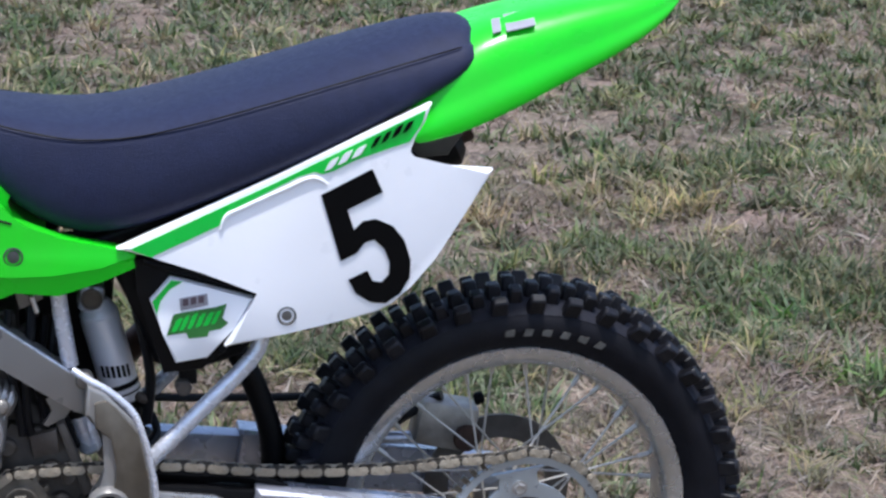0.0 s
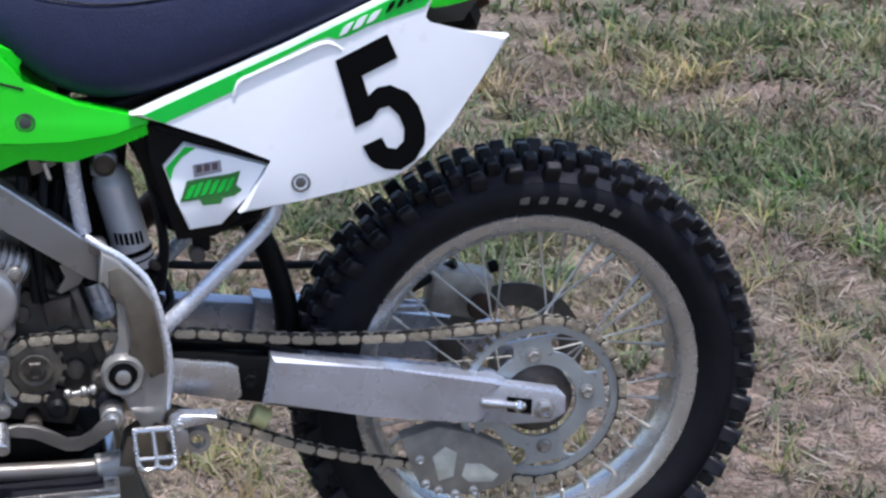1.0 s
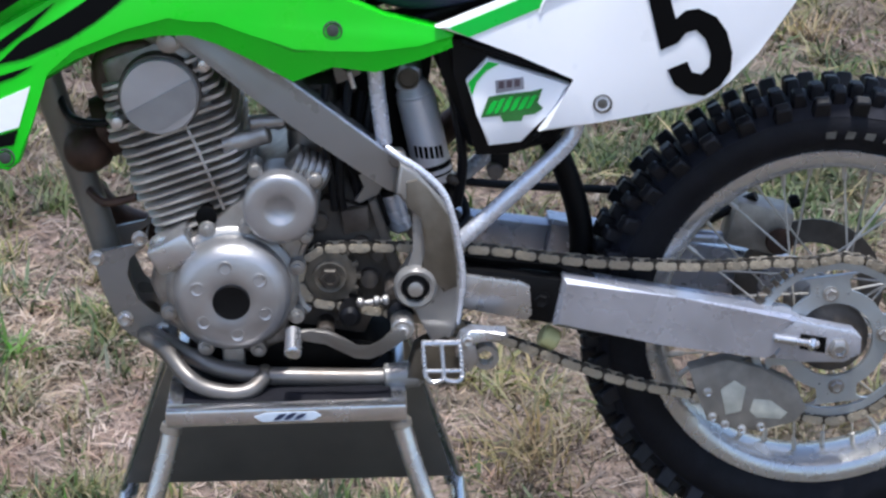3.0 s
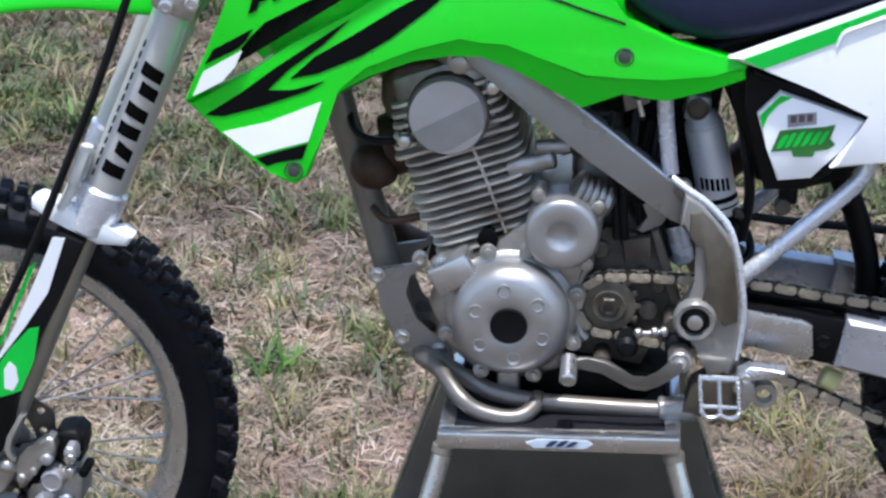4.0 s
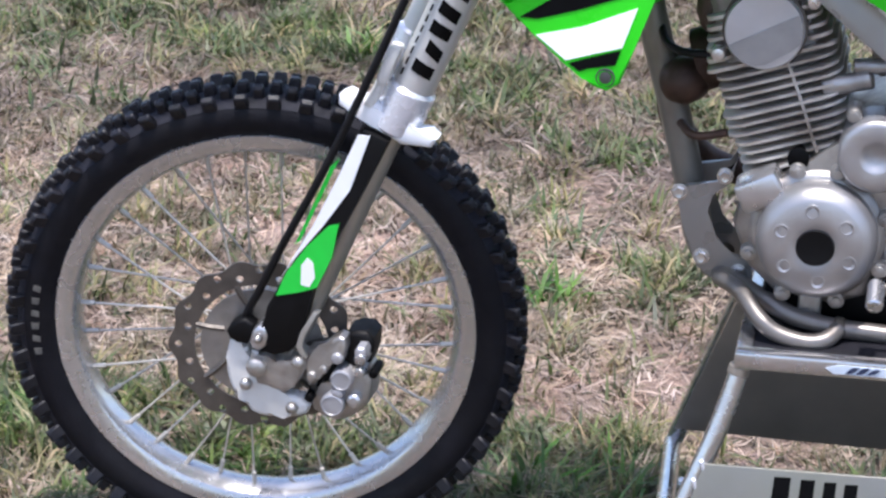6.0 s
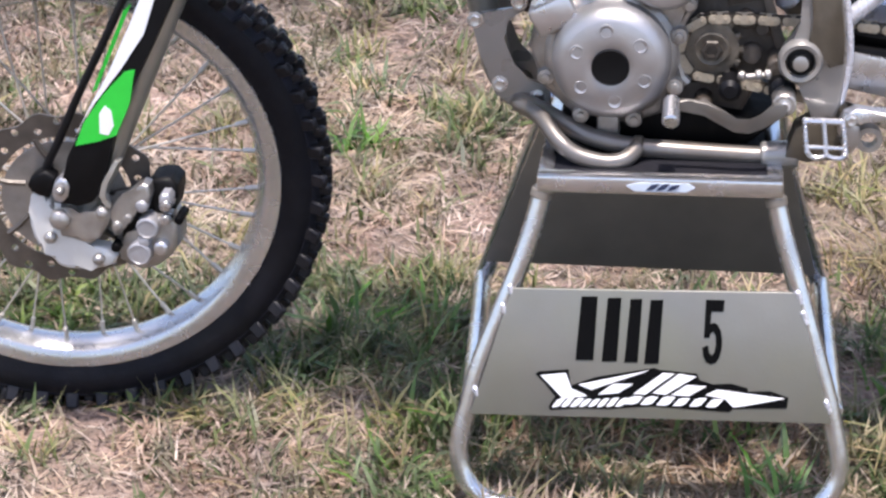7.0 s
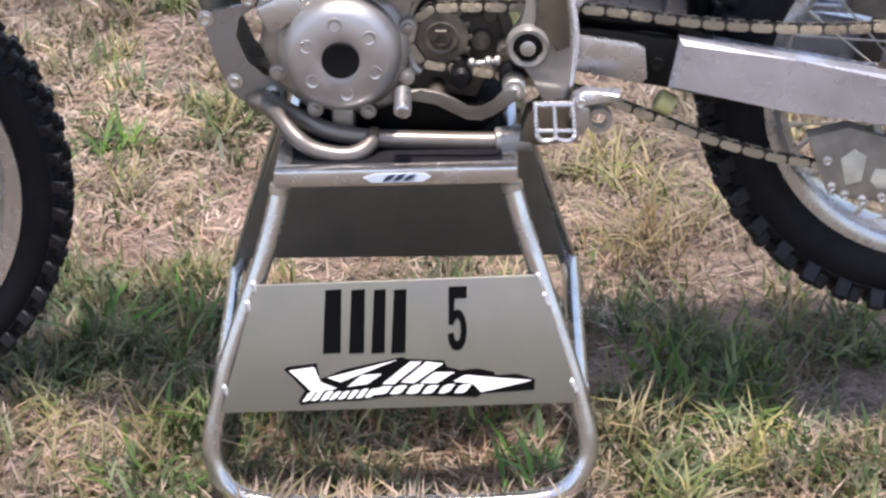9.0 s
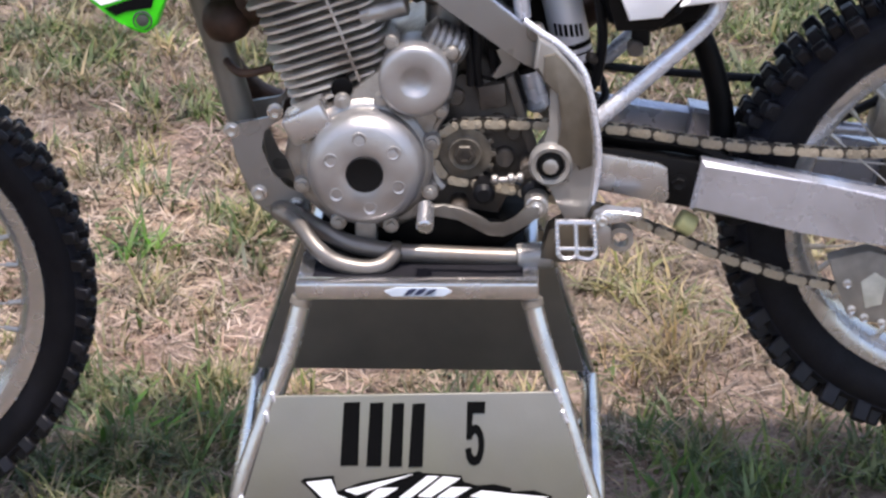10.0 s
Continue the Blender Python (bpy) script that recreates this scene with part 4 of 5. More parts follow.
# ---- rear sprocket, chain, guide, rear brake ----
SC = (.6815, -.088, .4295)
bm = bmesh.new()
lathe(bm, [(.0960, .0025), (.0960, -.0025), (.0865, -.0025), (.0865, .0025)], at_xyz(*SC), 72, True)
lathe(bm, [(.0630, .0025), (.0630, -.0025), (.0455, -.0025), (.0455, .0025)], at_xyz(*SC), 56, True)
sprocket = part("rear_sprocket", bm, STEEL, bike, "large blue-grey steel rear sprocket")
BOLTS = [radians(97 + 90 * k) for k in range(4)]
for a in BOLTS:
    pts = [(r * math.cos(a + d), r * math.sin(a + d)) for r, d in ((.058, -.50), (.066, -.36), (.076, -.30), (.082, -.34), (.0885, -.46), (.0885, .46), (.082, .34), (.076, .30), (.066, .36), (.058, .50))]
    plate("sprocket_arm", [(SC[0] + x, SC[2] + z) for x, z in pts], SC[1] - .0024, SC[1] + .0024, STEEL, sprocket, bev=0)
bm = bmesh.new()
for k in range(48):
    a = math.tau * k / 48
    block(bm, (.011, .0045, .0062), at_xyz(*SC) @ spin(a) @ at_xyz(.1000, 0, 0), .0008, seg=1)
part("sprocket_teeth", bm, GUARD, sprocket)
for a in BOLTS:
    bolt("sprocket_bolt", SC[0] + .058 * math.cos(a), SC[1] - .003, SC[2] + .058 * math.sin(a), .0075, sprocket, CAST)
turned("sprocket_carrier", [(.042, .03), (.042, .006), (.034, .002), (.020, .000)], DIRTY, sprocket, at_xyz(*SC), seg=36)
loop = [(.106, .550), (.19, .550), (.278, .546), (.342, .5365), (.408, .5285), (.47, .5245), (.535, .5225), (.605, .5255)]
loop += [(SC[0] + .101 * math.cos(radians(a)), SC[2] + .101 * math.sin(radians(a))) for a in range(108, -116, -16)]
loop += [(.57, .350), (.518, .364), (.47, .374), (.405, .394), (.340, .421), (.257, .452), (.189, .467), (.139, .477)]
loop += [(.106 + .034 * math.cos(radians(a)), .515 + .034 * math.sin(radians(a))) for a in (-80, -115, -150, 175, 140, 115)]
dense = smooth_path([(x, -.088, z) for x, z in loop], 24, True)
length = sum((dense[i] - dense[i - 1]).length for i in range(len(dense)))
count = 2 * round(length / .0133 / 2)
pitch, marks, run = length / count, [], 0.0
for i in range(len(dense)):
    a, b = dense[i], dense[(i + 1) % len(dense)]
    d = (b - a).length
    while len(marks) < count and len(marks) * pitch <= run + d:
        marks.append(a.lerp(b, (len(marks) * pitch - run) / d))
    run += d


CHAIN2 = mat("oily_chain", (.055, .046, .035), .5, .5, var=.3, scale=90, bump=.3, by_piece=.3)


def link_mesh(outer):
    bm = bmesh.new()
    rad = .0056 if outer else .0048
    for s in (-1, 1):
        y = s * (.0062 if outer else .0042)
        pts = [(rad * math.cos(a) + (.5 if abs(a) < 1.5 else -.5) * pitch, rad * math.sin(a)) for a in (-1.2, -.6, 0, .6, 1.2)]
        pts += [(0, .0044)]
        pts += [(-pitch / 2 + rad * math.cos(a), rad * math.sin(a)) for a in (1.95, 2.55, 3.14, 3.75, 4.35)] + [(0, -.0044)]
        slab(bm, pts, y - .0008, y + .0008, .0005, seg=1)
        if outer:
            for x in (-.5, .5):
                lathe(bm, [(.0022, 0), (.0022, s * .0012), (.001, s * .0016)], at_xyz(x * pitch, y + s * .0006, 0), 8)
    if not outer:
        for x in (-.5, .5):
            lathe(bm, [(.0040, -.0040), (.0040, .0040)], at_xyz(x * pitch, 0, 0), 8)
    return mesh_of("chain_link", bm, CHAIN if outer else CHAIN2)


chain = bar("drive_chain", [(.098, -.088, .5155), (.114, -.088, .5155)], .004, CHAIN, bike, "dusty gold-brown drive chain", k=0)
metal = (link_mesh(True), link_mesh(False))
for i in range(count):
    a, b = marks[i], marks[(i + 1) % count]
    c, d = (a + b) / 2, b - a
    shared("chain_link", metal[i % 2], chain, Matrix.Translation(c) @ Matrix.Rotation(-math.atan2(d.z, d.x), 4, 'Y'))
GUIDE = [(.515, .398), (.560, .410), (.600, .398), (.640, .375), (.655, .345), (.640, .328), (.600, .318), (.565, .322), (.540, .332), (.528, .362)]
guide = plate("chain_guide", GUIDE, -.098, -.076, mat("dusty_guide", (.22, .20, .17), .6, var=.2, scale=40, dirt=(.10, .08, .06), dirt_amount=.6, dirt_scale=25), bike, "mud-stained chain guide", .003)
for pts in ([(.553, .372), (.568, .384), (.582, .375), (.578, .345), (.560, .340)], [(.592, .360), (.612, .358), (.632, .342), (.625, .334), (.596, .336), (.588, .345)]):
    plate("guide_window", pts, -.0992, -.0975, mat("pale_guide_window", (.45, .44, .37), .7, var=.2, scale=50), guide, bev=.0005)
for x, z in ((.545, .338), (.560, .328), (.580, .322), (.538, .37), (.602, .325)):
    bolt("guide_screw", x, -.098, z, .0042, guide)
turned("rear_brake_disc", [(.092, -.0018), (.092, .0018), (.062, .0018), (.062, -.0018)], DISC, bike, at_xyz(.6815, .062, .4295), "rear brake disc", 48, True)
cal = brick_of("rear_caliper", (.075, .05, .06), at_xyz(.617, .072, .514) @ pose(0, 0, 0, 0, 14, 0), mat("dusty_caliper", (.33, .30, .26), .45, .5, var=.2, bump=.3, dirt=(.08, .06, .045), dirt_amount=.7, dirt_scale=25), bike, "dusty rear brake caliper", .010)
rod("caliper_piston", (.640, .046, .500), (.640, .040, .500), .017, EXH, cal, seg=20)
bar("caliper_hose", [(.53, .08, .50), (.57, .07, .525), (.60, .065, .545), (.612, .06, .552)], .006, HOSE, cal, seg=8)
rod("caliper_bolt", (.650, .05, .547), (.662, .05, .550), .008, INK, cal)
rod("torque_arm", (.53, .075, .497), (.60, .075, .492), .008, ALU, cal)

# ---- foot peg and side stand lug ----
peg = brick_of("peg_bracket", (.036, .03, .036), at_xyz(.240, -.105, .418), GUARD, bike, "foot peg bracket", .006)
PEG = lambda x, y: (x, y, .458 - .13 * (-.150 - y))
RIM_ = [(.2085, -.150), (.2085, -.175), (.2090, -.205), (.2105, -.222), (.2165, -.230), (.2250, -.228), (.2290, -.224), (.2335, -.228), (.2420, -.230), (.2480, -.222), (.2495, -.205), (.2495, -.175), (.2490, -.150)]
foot = bar("foot_peg", [PEG(x, y) for x, y in RIM_], .0027, COVER, bike, "worn steel cleated foot peg", 8, 3)
bar("peg_rib", [PEG(.229, y) for y in (-.150, -.19, -.225)], .0026, COVER, foot, seg=8)
bar("peg_rib", [PEG(x, -.150) for x in (.207, .229, .250)], .004, COVER, foot, seg=8)
bar("peg_rib", [PEG(x, -.208) for x in (.209, .229, .249)], .0024, COVER, foot, seg=8)
for x in (.2088, .229, .2494):
    for k in range(7):
        p = Vector(PEG(x, -.158 - .0105 * k))
        rod("cleat", p, p + Vector((0, 0, .0058)), .0024, COVER, foot, seg=5, r1=.0010, bev=.0004)
lug = plate("peg_mount", [(.246, .437), (.252, .452), (.262, .460), (.274, .459), (.285, .457), (.297, .459), (.303, .465), (.301, .470), (.278, .471), (.262, .473), (.250, .466), (.244, .450)], -.150, -.132, COVER, bike, "pale worn foot peg mount", .003)
plate("peg_mount_cheek", [(.250, .418), (.262, .420), (.270, .436), (.268, .452), (.256, .456), (.249, .440)], -.146, -.134, COVER, lug, "", .003)
turned("lug_ring", [(.0145, -.008), (.0145, .008), (.0085, .008), (.0085, -.008)], CAST, bike, at_xyz(.279, -.135, .436), "side stand pivot ring", 24, True)
bolt("lug_bolt", .258, -.150, .461, .006, bike)
plate("peg_hanger", [(.19, .405), (.215, .40), (.255, .405), (.258, .42), (.25, .45), (.235, .462), (.20, .44)], -.128, -.098, GUARD, bike, "frame lug under the peg", .004)
# black sheet added for the dark shade below the engine
plate("skid_plate", [(-.06, .415), (.0, .404), (.15, .404), (.18, .43), (.02, .46), (-.05, .45)], -.09, .09, INK, bike, "black sheet standing in for the shade under the engine", .003)

# ---- fork and front end, turned with the handlebar ----
AX = lambda z: -.3585 - (.862 - z) * .4355
W = STEER.to_3x3() @ Vector((0, 1, 0))
for s in (-1, 1):
    off = Vector((0, 0, 0)) if s < 0 else W * .185
    P = lambda z, dx=0, y=-.098, off=off: Vector((AX(z) + dx, y, z)) + off
    leg = rod("fork_tube", P(.588), P(1.0), .0245, FORKUP, bike, "silver outer fork tube with black lettering", 28, .003)
    rod("fork_collar", P(.585), P(.640), .0285, WELD, leg, seg=28, bev=.005)
    low = rod("fork_slider", P(.275), P(.60), .0152, FORK, bike, "grey-olive fork slider", 24, .003)
    if s < 0:
        near_leg, near_low, PL = leg, low, P
clamp = brick_of("lower_clamp", (.052, .075, .046), at_xyz(AX(.862), -.098, .864) @ pose(0, 0, 0, 0, 22, 0), CAST, bike, "cast lower fork clamp", .007)
brick_of("clamp_bridge", (.05, .20, .04), at_xyz(AX(.862) + .02, .0, .868) @ pose(0, 0, 0, 0, 22, -12), CAST, bike, "fork clamp bridge", .008)
for dx, dz in ((-.016, .008), (.012, .012), (-.012, -.010), (.016, -.006)):
    turned("clamp_bolt", [(.008, .01), (.008, -.005), (.005, -.006), (.004, -.003), (.002, -.003)], BOLT, clamp, at_xyz(AX(.862) + dx, -.136, .864 + dz), seg=14)
bar("steering_stem", [(AX(.87) + .045, .0, .86), (AX(1.0) + .045, .0, 1.0)], .024, BLACKP, bike)


def wrapped(name, mask, a0, a1, r, z0, z1, skew, parent):
    """One mark wrapped on the outer fork tube: the filled cells of a small grid, raised a little as one piece."""
    bm, seen, fine = bmesh.new(), {}, 4
    rows, cols = len(mask), len(mask[0])

    def corner(i, j):
        if (i, j) not in seen:
            u, v = i / (cols * fine), j / rows
            a, c = a0 + (a1 - a0) * u, PL(z0 + (z1 - z0) * v + skew * u)
            seen[i, j] = bm.verts.new(c + Vector((math.sin(a), -math.cos(a), 0)) * (r - .0005))
        return seen[i, j]

    for j, row in enumerate(mask):
        for i in range(cols * fine):
            if row[i // fine] == "#":
                bm.faces.new((corner(i, j), corner(i + 1, j), corner(i + 1, j + 1), corner(i, j + 1)))
    ret = bmesh.ops.extrude_face_region(bm, geom=list(bm.faces))
    for v in ret["geom"]:
        if isinstance(v, bmesh.types.BMVert):
            d = v.co - PL(v.co.z)
            v.co += Vector((d.x, d.y, 0)).normalized() * .0014
    return part(name, bm, INK, parent)


# bold slanted bars that climb the tube, in place of the maker's name, and a column of fine print
for i in range(6):
    z = .648 + .0225 * i
    wrapped("trade_mark", ("#",), .95 - .2 * (i % 2), -.38 + .25 * (i % 3 == 1), .0248, z, z + .0135, .016, near_leg)
for i in range(13):
    z = .655 + .0123 * i
    wrapped("small_print", ("#",), -.96, -.72, .0247, z, z + .008, .001, near_leg)
# plastic fork guard ring and decal guard
ring = plate("guard_clamp", [(-.537, .616), (-.536, .627), (-.526, .632), (-.512, .627), (-.492, .622), (-.474, .600), (-.455, .594), (-.432, .594), (-.423, .585), (-.431, .574), (-.464, .575), (-.497, .594), (-.516, .604)], -.122, -.098, PAPER, bike, "white plastic fork guard clamp", .006, seg=3)
brick_of("hose_bracket", (.014, .03, .046), at_xyz(-.478, -.116, .668) @ pose(0, 0, 0, 0, 22, 0), OFFW, bike, "white hose bracket", .005)
bar("hose_guide", [(-.503, -.118, .618), (-.490, -.118, .640), (-.470, -.118, .690)], .0065, OFFW, bike, "off-white plastic hose guide", 10)
gd = plate("fork_guard", [(-.505, .592), (-.476, .580), (-.512, .505), (-.538, .455), (-.561, .401), (-.572, .360), (-.580, .327), (-.594, .312), (-.610, .306), (-.632, .309), (-.627, .340), (-.620, .367), (-.606, .392), (-.563, .470), (-.530, .545)], -.130, -.110, BLACKP, bike, "black, white and green decal fork guard", .004)
plate("sticker", [(-.511, .586), (-.497, .586), (-.520, .520), (-.550, .476), (-.590, .425), (-.608, .394), (-.585, .436), (-.563, .474), (-.536, .530)], -.1312, -.1296, PAPER, gd, bev=0)
plate("sticker", [(-.571, .447), (-.545, .475), (-.533, .478), (-.541, .437), (-.559, .398), (-.580, .390), (-.608, .383), (-.596, .412)], -.1312, -.1296, LIME, gd, bev=0)
plate("sticker", [(-.578, .400), (-.577, .424), (-.570, .434), (-.563, .428), (-.561, .410), (-.568, .398)], -.1318, -.1308, PAPER, gd, bev=0)
# far fork guard sliver
plate("sticker", [(-.551, .535), (-.541, .545), (-.588, .440), (-.594, .436)], -.098, -.096, LIME, gd, bev=0)
plate("far_guard", [(-.53, .57), (-.50, .57), (-.58, .36), (-.615, .36)], .06, .075, WHITE, bike, "white far fork guard", .003)
# axle casting, disc, caliper
lugc = plate("disc_guard", [(-.663, .322), (-.670, .312), (-.673, .294), (-.673, .276), (-.670, .262), (-.665, .251), (-.653, .245), (-.649, .235), (-.643, .227), (-.633, .223), (-.621, .222), (-.604, .228), (-.587, .226), (-.576, .231), (-.571, .242), (-.582, .251), (-.598, .253), (-.615, .257), (-.627, .266), (-.636, .274), (-.642, .281), (-.645, .292), (-.644, .305), (-.647, .312), (-.657, .315)], -.122, -.100, OFFW, bike, "off-white plastic disc guard", .006, seg=3)
plate("axle_clamp", [(-.641, .311), (-.645, .290), (-.642, .278), (-.630, .273), (-.617, .262), (-.600, .257), (-.588, .268), (-.579, .279), (-.574, .294), (-.575, .307), (-.583, .310), (-.592, .305), (-.598, .295), (-.612, .291), (-.623, .299), (-.630, .309)], -.127, -.096, CAST, lugc, "cast axle clamp", .006, seg=3)
plate("clamp_boss", [(-.642, .322), (-.637, .337), (-.630, .343), (-.621, .342), (-.617, .331), (-.620, .318), (-.628, .310), (-.639, .312)], -.132, -.100, COVER, lugc, "bright cast boss", .006, seg=3)
for x, z, r, y in ((-0.6330, 0.2900, .0120, -.133), (-0.6480, 0.2640, .0075, -.126), (-0.6290, 0.3280, .0055, -.136), (-0.5820, 0.3010, .0078, -.132), (-0.5920, 0.2390, .0070, -.126)):
    turned("carrier_bolt", [(r, .012), (r, -.001), (r * .92, -.0025), (r * .6, -.0050), (r * .25, -.0058)], CAST, lugc, at_xyz(x, y, z), seg=20)
plate("hose_cap", [(-.670, .330), (-.665, .340), (-.657, .346), (-.646, .349), (-.636, .342), (-.639, .331), (-.645, .316), (-.657, .317), (-.666, .322)], -.130, -.110, BLACKP, lugc, "black hose clip", .005, seg=3)
plate("slider_end", [(-.556, .367), (-.564, .366), (-.580, .339), (-.585, .320), (-.579, .314), (-.574, .304), (-.572, .308), (-.576, .318), (-.579, .323), (-.574, .336)], -.131, -.118, FORK, near_low, "flattened foot of the fork slider", .003)
rod("front_axle", (-.6415, -.095, .302), Vector((-.6415, -.095, .302)) + W * .17, .010, CAST, bike, "front axle")
FD = Matrix.Translation(FRONT) @ STEER @ at_xyz(0, -.062, 0)
bm = bmesh.new()


def circle(cx, cz, rad, n, wave=0.0):
    vs = []
    for k in range(n):
        a = math.tau * k / n
        r = rad + wave * math.cos(a * 14)
        vs.append(bm.verts.new((cx + r * math.cos(a), -.0016, cz + r * math.sin(a))))
    return [bm.edges.new((vs[k], vs[(k + 1) % n])) for k in range(n)]


edges = circle(0, 0, .108, 112, .0035) + circle(0, 0, .080, 56)
for k in range(24):
    a = math.tau * k / 24
    r = .0995 - .0095 * (k % 2)
    edges += circle(r * math.cos(a), r * math.sin(a), .0047, 8)
bmesh.ops.triangle_fill(bm, use_beauty=True, use_dissolve=False, edges=edges)
ret = bmesh.ops.extrude_face_region(bm, geom=list(bm.faces))
bmesh.ops.translate(bm, vec=(0, .0034, 0), verts=[v for v in ret["geom"] if isinstance(v, bmesh.types.BMVert)])
bm.transform(FD)
disc = part("front_brake_disc", bm, DISC, bike, "brown-grey scalloped and drilled brake disc")
bm = bmesh.new()
lathe(bm, [(.073, .004), (.073, .001), (.034, .001), (.034, .004)], FD, 48, True)
part("disc_carrier", bm, mat("disc_spider_alloy", (.27, .255, .235), .45, .6, var=.2, scale=40, bump=.1), disc, "grey alloy disc spider")
for k in range(7):
    a = math.tau * k / 7
    bar("spider_arm", [FD @ Vector((r * math.cos(a + d), 0, r * math.sin(a + d))) for r, d in ((.048, 0), (.066, .10), (.082, .12))], .0038, DISC, disc, seg=6, k=3)
fc = plate("front_caliper", [(-.546, .282), (-.527, .291), (-.507, .295), (-.498, .283), (-.499, .255), (-.508, .242), (-.524, .228), (-.541, .222), (-.559, .226), (-.568, .236), (-.578, .245), (-.573, .261), (-.554, .262)], -.114, -.070, CAST, bike, "cast two-piston brake caliper", .008, seg=3)
for x, z, r in ((-0.5320, 0.2810, .0135), (-0.5430, 0.2480, .0148)):
    turned("piston_cap", [(r, .016), (r, -.007), (r * .93, -.0095), (r * .80, -.0105), (r * .76, -.0096), (r * .2, -.0096)], ALLOY, fc, at_xyz(x, -.116, z), seg=28)
plate("caliper_web", [(-.544, .269), (-.532, .269), (-.529, .262), (-.535, .255), (-.544, .258)], -.126, -.110, ALLOY, fc, "", .003)
plate("caliper_arm", [(-.572, .316), (-.556, .319), (-.544, .331), (-.535, .336), (-.528, .333), (-.526, .321), (-.530, .309), (-.538, .300), (-.546, .304), (-.555, .294), (-.562, .282), (-.566, .269), (-.573, .268), (-.576, .280), (-.572, .296)], -.122, -.100, CAST, fc, "cast caliper bracket", .006, seg=3)
plate("pad_cover", [(-.532, .332), (-.520, .336), (-.507, .336), (-.499, .328), (-.499, .314), (-.504, .294), (-.519, .293), (-.529, .290), (-.534, .302)], -.104, -.060, BLACKP, fc, "black dust cover", .007, seg=3)
plate("caliper_gap", [(-.548, .298), (-.540, .294), (-.545, .280), (-.555, .263), (-.568, .260), (-.565, .274), (-.558, .288)], -.110, -.080, BLACKP, fc, "", .004)
plate("pin_housing", [(-.517, .319), (-.513, .325), (-.505, .325), (-.502, .320), (-.503, .308), (-.506, .303), (-.514, .302), (-.517, .308)], -.124, -.100, ALLOY, fc, "", .005, seg=3)
for x, z, r, m in ((-0.5090, 0.3100, .0075, COVER), (-0.5100, 0.2930, .0068, COVER), (-0.4940, 0.2930, .0055, INK), (-0.5170, 0.2560, .0085, COVER), (-0.5680, 0.2820, .0062, CAST), (-0.5540, 0.2920, .0052, CAST), (-0.5710, 0.2540, .0058, INK), (-0.5370, 0.3080, .0072, ALLOY)):
    turned("caliper_bolt", [(r, .030), (r, -.002), (r * .8, -.004), (r * .5, -.0046), (r * .2, -.0046)], m, fc, at_xyz(x, -.122, z), seg=18)
bar("front_brake_hose", [(-.375, -.14, .96), (-.396, -.138, .905), (-.416, -.136, .852), (-.451, -.134, .762), (-.497, -.132, .656), (-.545, -.130, .552), (-.601, -.126, .444), (-.630, -.120, .385), (-.650, -.116, .345), (-.656, -.112, .305)], .0048, HOSE, bike, "black front brake hose", 10)

# ---- front mudguard ----
FF = [(-.818, .766, .780, .026), (-.804, .763, .796, .048), (-.765, .773, .812, .060), (-.70, .798, .838, .066), (-.64, .819, .858, .070), (-.56, .835, .872, .070), (-.48, .837, .876, .066), (-.42, .824, .870, .055), (-.38, .818, .862, .045)]
bm = bmesh.new()
rings = []
for x, zl, zt, w in FF:
    yc = (x + .40) * .22 - .005
    prof = [(-w, zl), (-w * .99, zl + .3 * (zt - zl)), (-w * .86, zl + .72 * (zt - zl)), (-w * .55, zt), (0, zt + .006)]
    prof += [(-y, z) for y, z in prof[-2::-1]]
    rings.append([bm.verts.new((x + .0 * y, yc + y, z)) for y, z in prof])
for a, b in zip(rings, rings[1:]):
    for j in range(len(a) - 1):
        bm.faces.new((a[j], a[j + 1], b[j + 1], b[j]))
ff = part("front_mudguard", bm, GREEN, bike, "glossy green front mudguard with a shop decal", sharp=50)
for kind, a, b in (("thick", 'SOLIDIFY', 0), ("round", 'SUBSURF', 2)):
    md = ff.modifiers.new(kind, a)
    if a == 'SOLIDIFY':
        md.thickness, md.offset = .004, -1
    else:
        md.levels = md.render_levels = b


def fender_patch(name, pts, material, lift):
    """A sticker that follows the side of the front mudguard: u along x, v up the side."""
    bm = bmesh.new()
    vs = []
    for x, v in pts:
        v = .5 + .5 * v
        k = max(i for i in range(len(FF) - 1) if FF[i][0] <= x)
        t = (x - FF[k][0]) / (FF[k + 1][0] - FF[k][0])
        zl, zt, w = (FF[k][i] + (FF[k + 1][i] - FF[k][i]) * t for i in (1, 2, 3))
        yc = (x + .40) * .22 - .005
        vs.append(bm.verts.new((x, yc - w * (1.0 - .10 * v) - lift, zl + (.06 + .76 * v) * (zt - zl))))
    f = bm.faces.new(vs)
    r = bmesh.ops.extrude_face_region(bm, geom=[f])
    bmesh.ops.translate(bm, vec=(0, .0025, 0), verts=[v for v in r["geom"] if isinstance(v, bmesh.types.BMVert)])
    return part(name, bm, material, ff)


STEPS = [(-.646 + .262 * i / 8) for i in range(9)]
fender_patch("shop_decal", [(x, .34 + .02 * (i % 2)) for i, x in enumerate(STEPS)] + [(x, 1.0) for x in STEPS[::-1]], INK, .0005)
rnd = random.Random(4)
xx = -.636
for i in range(15):
    w = rnd.choice((.0105, .013, .0150))
    k = rnd.choice((.30, .34, .40))
    fender_patch("trade_mark", [(xx, .40), (xx + w * k, .40), (xx + w * .5, .56), (xx + w * .8, .40), (xx + w * 1.05, .41), (xx + w * 1.15, .70), (xx + w * .75, .68), (xx + w * .6, .62), (xx + w * .4, .70), (xx + .002, .69)], PAPER, .0012)
    xx += w + .0022
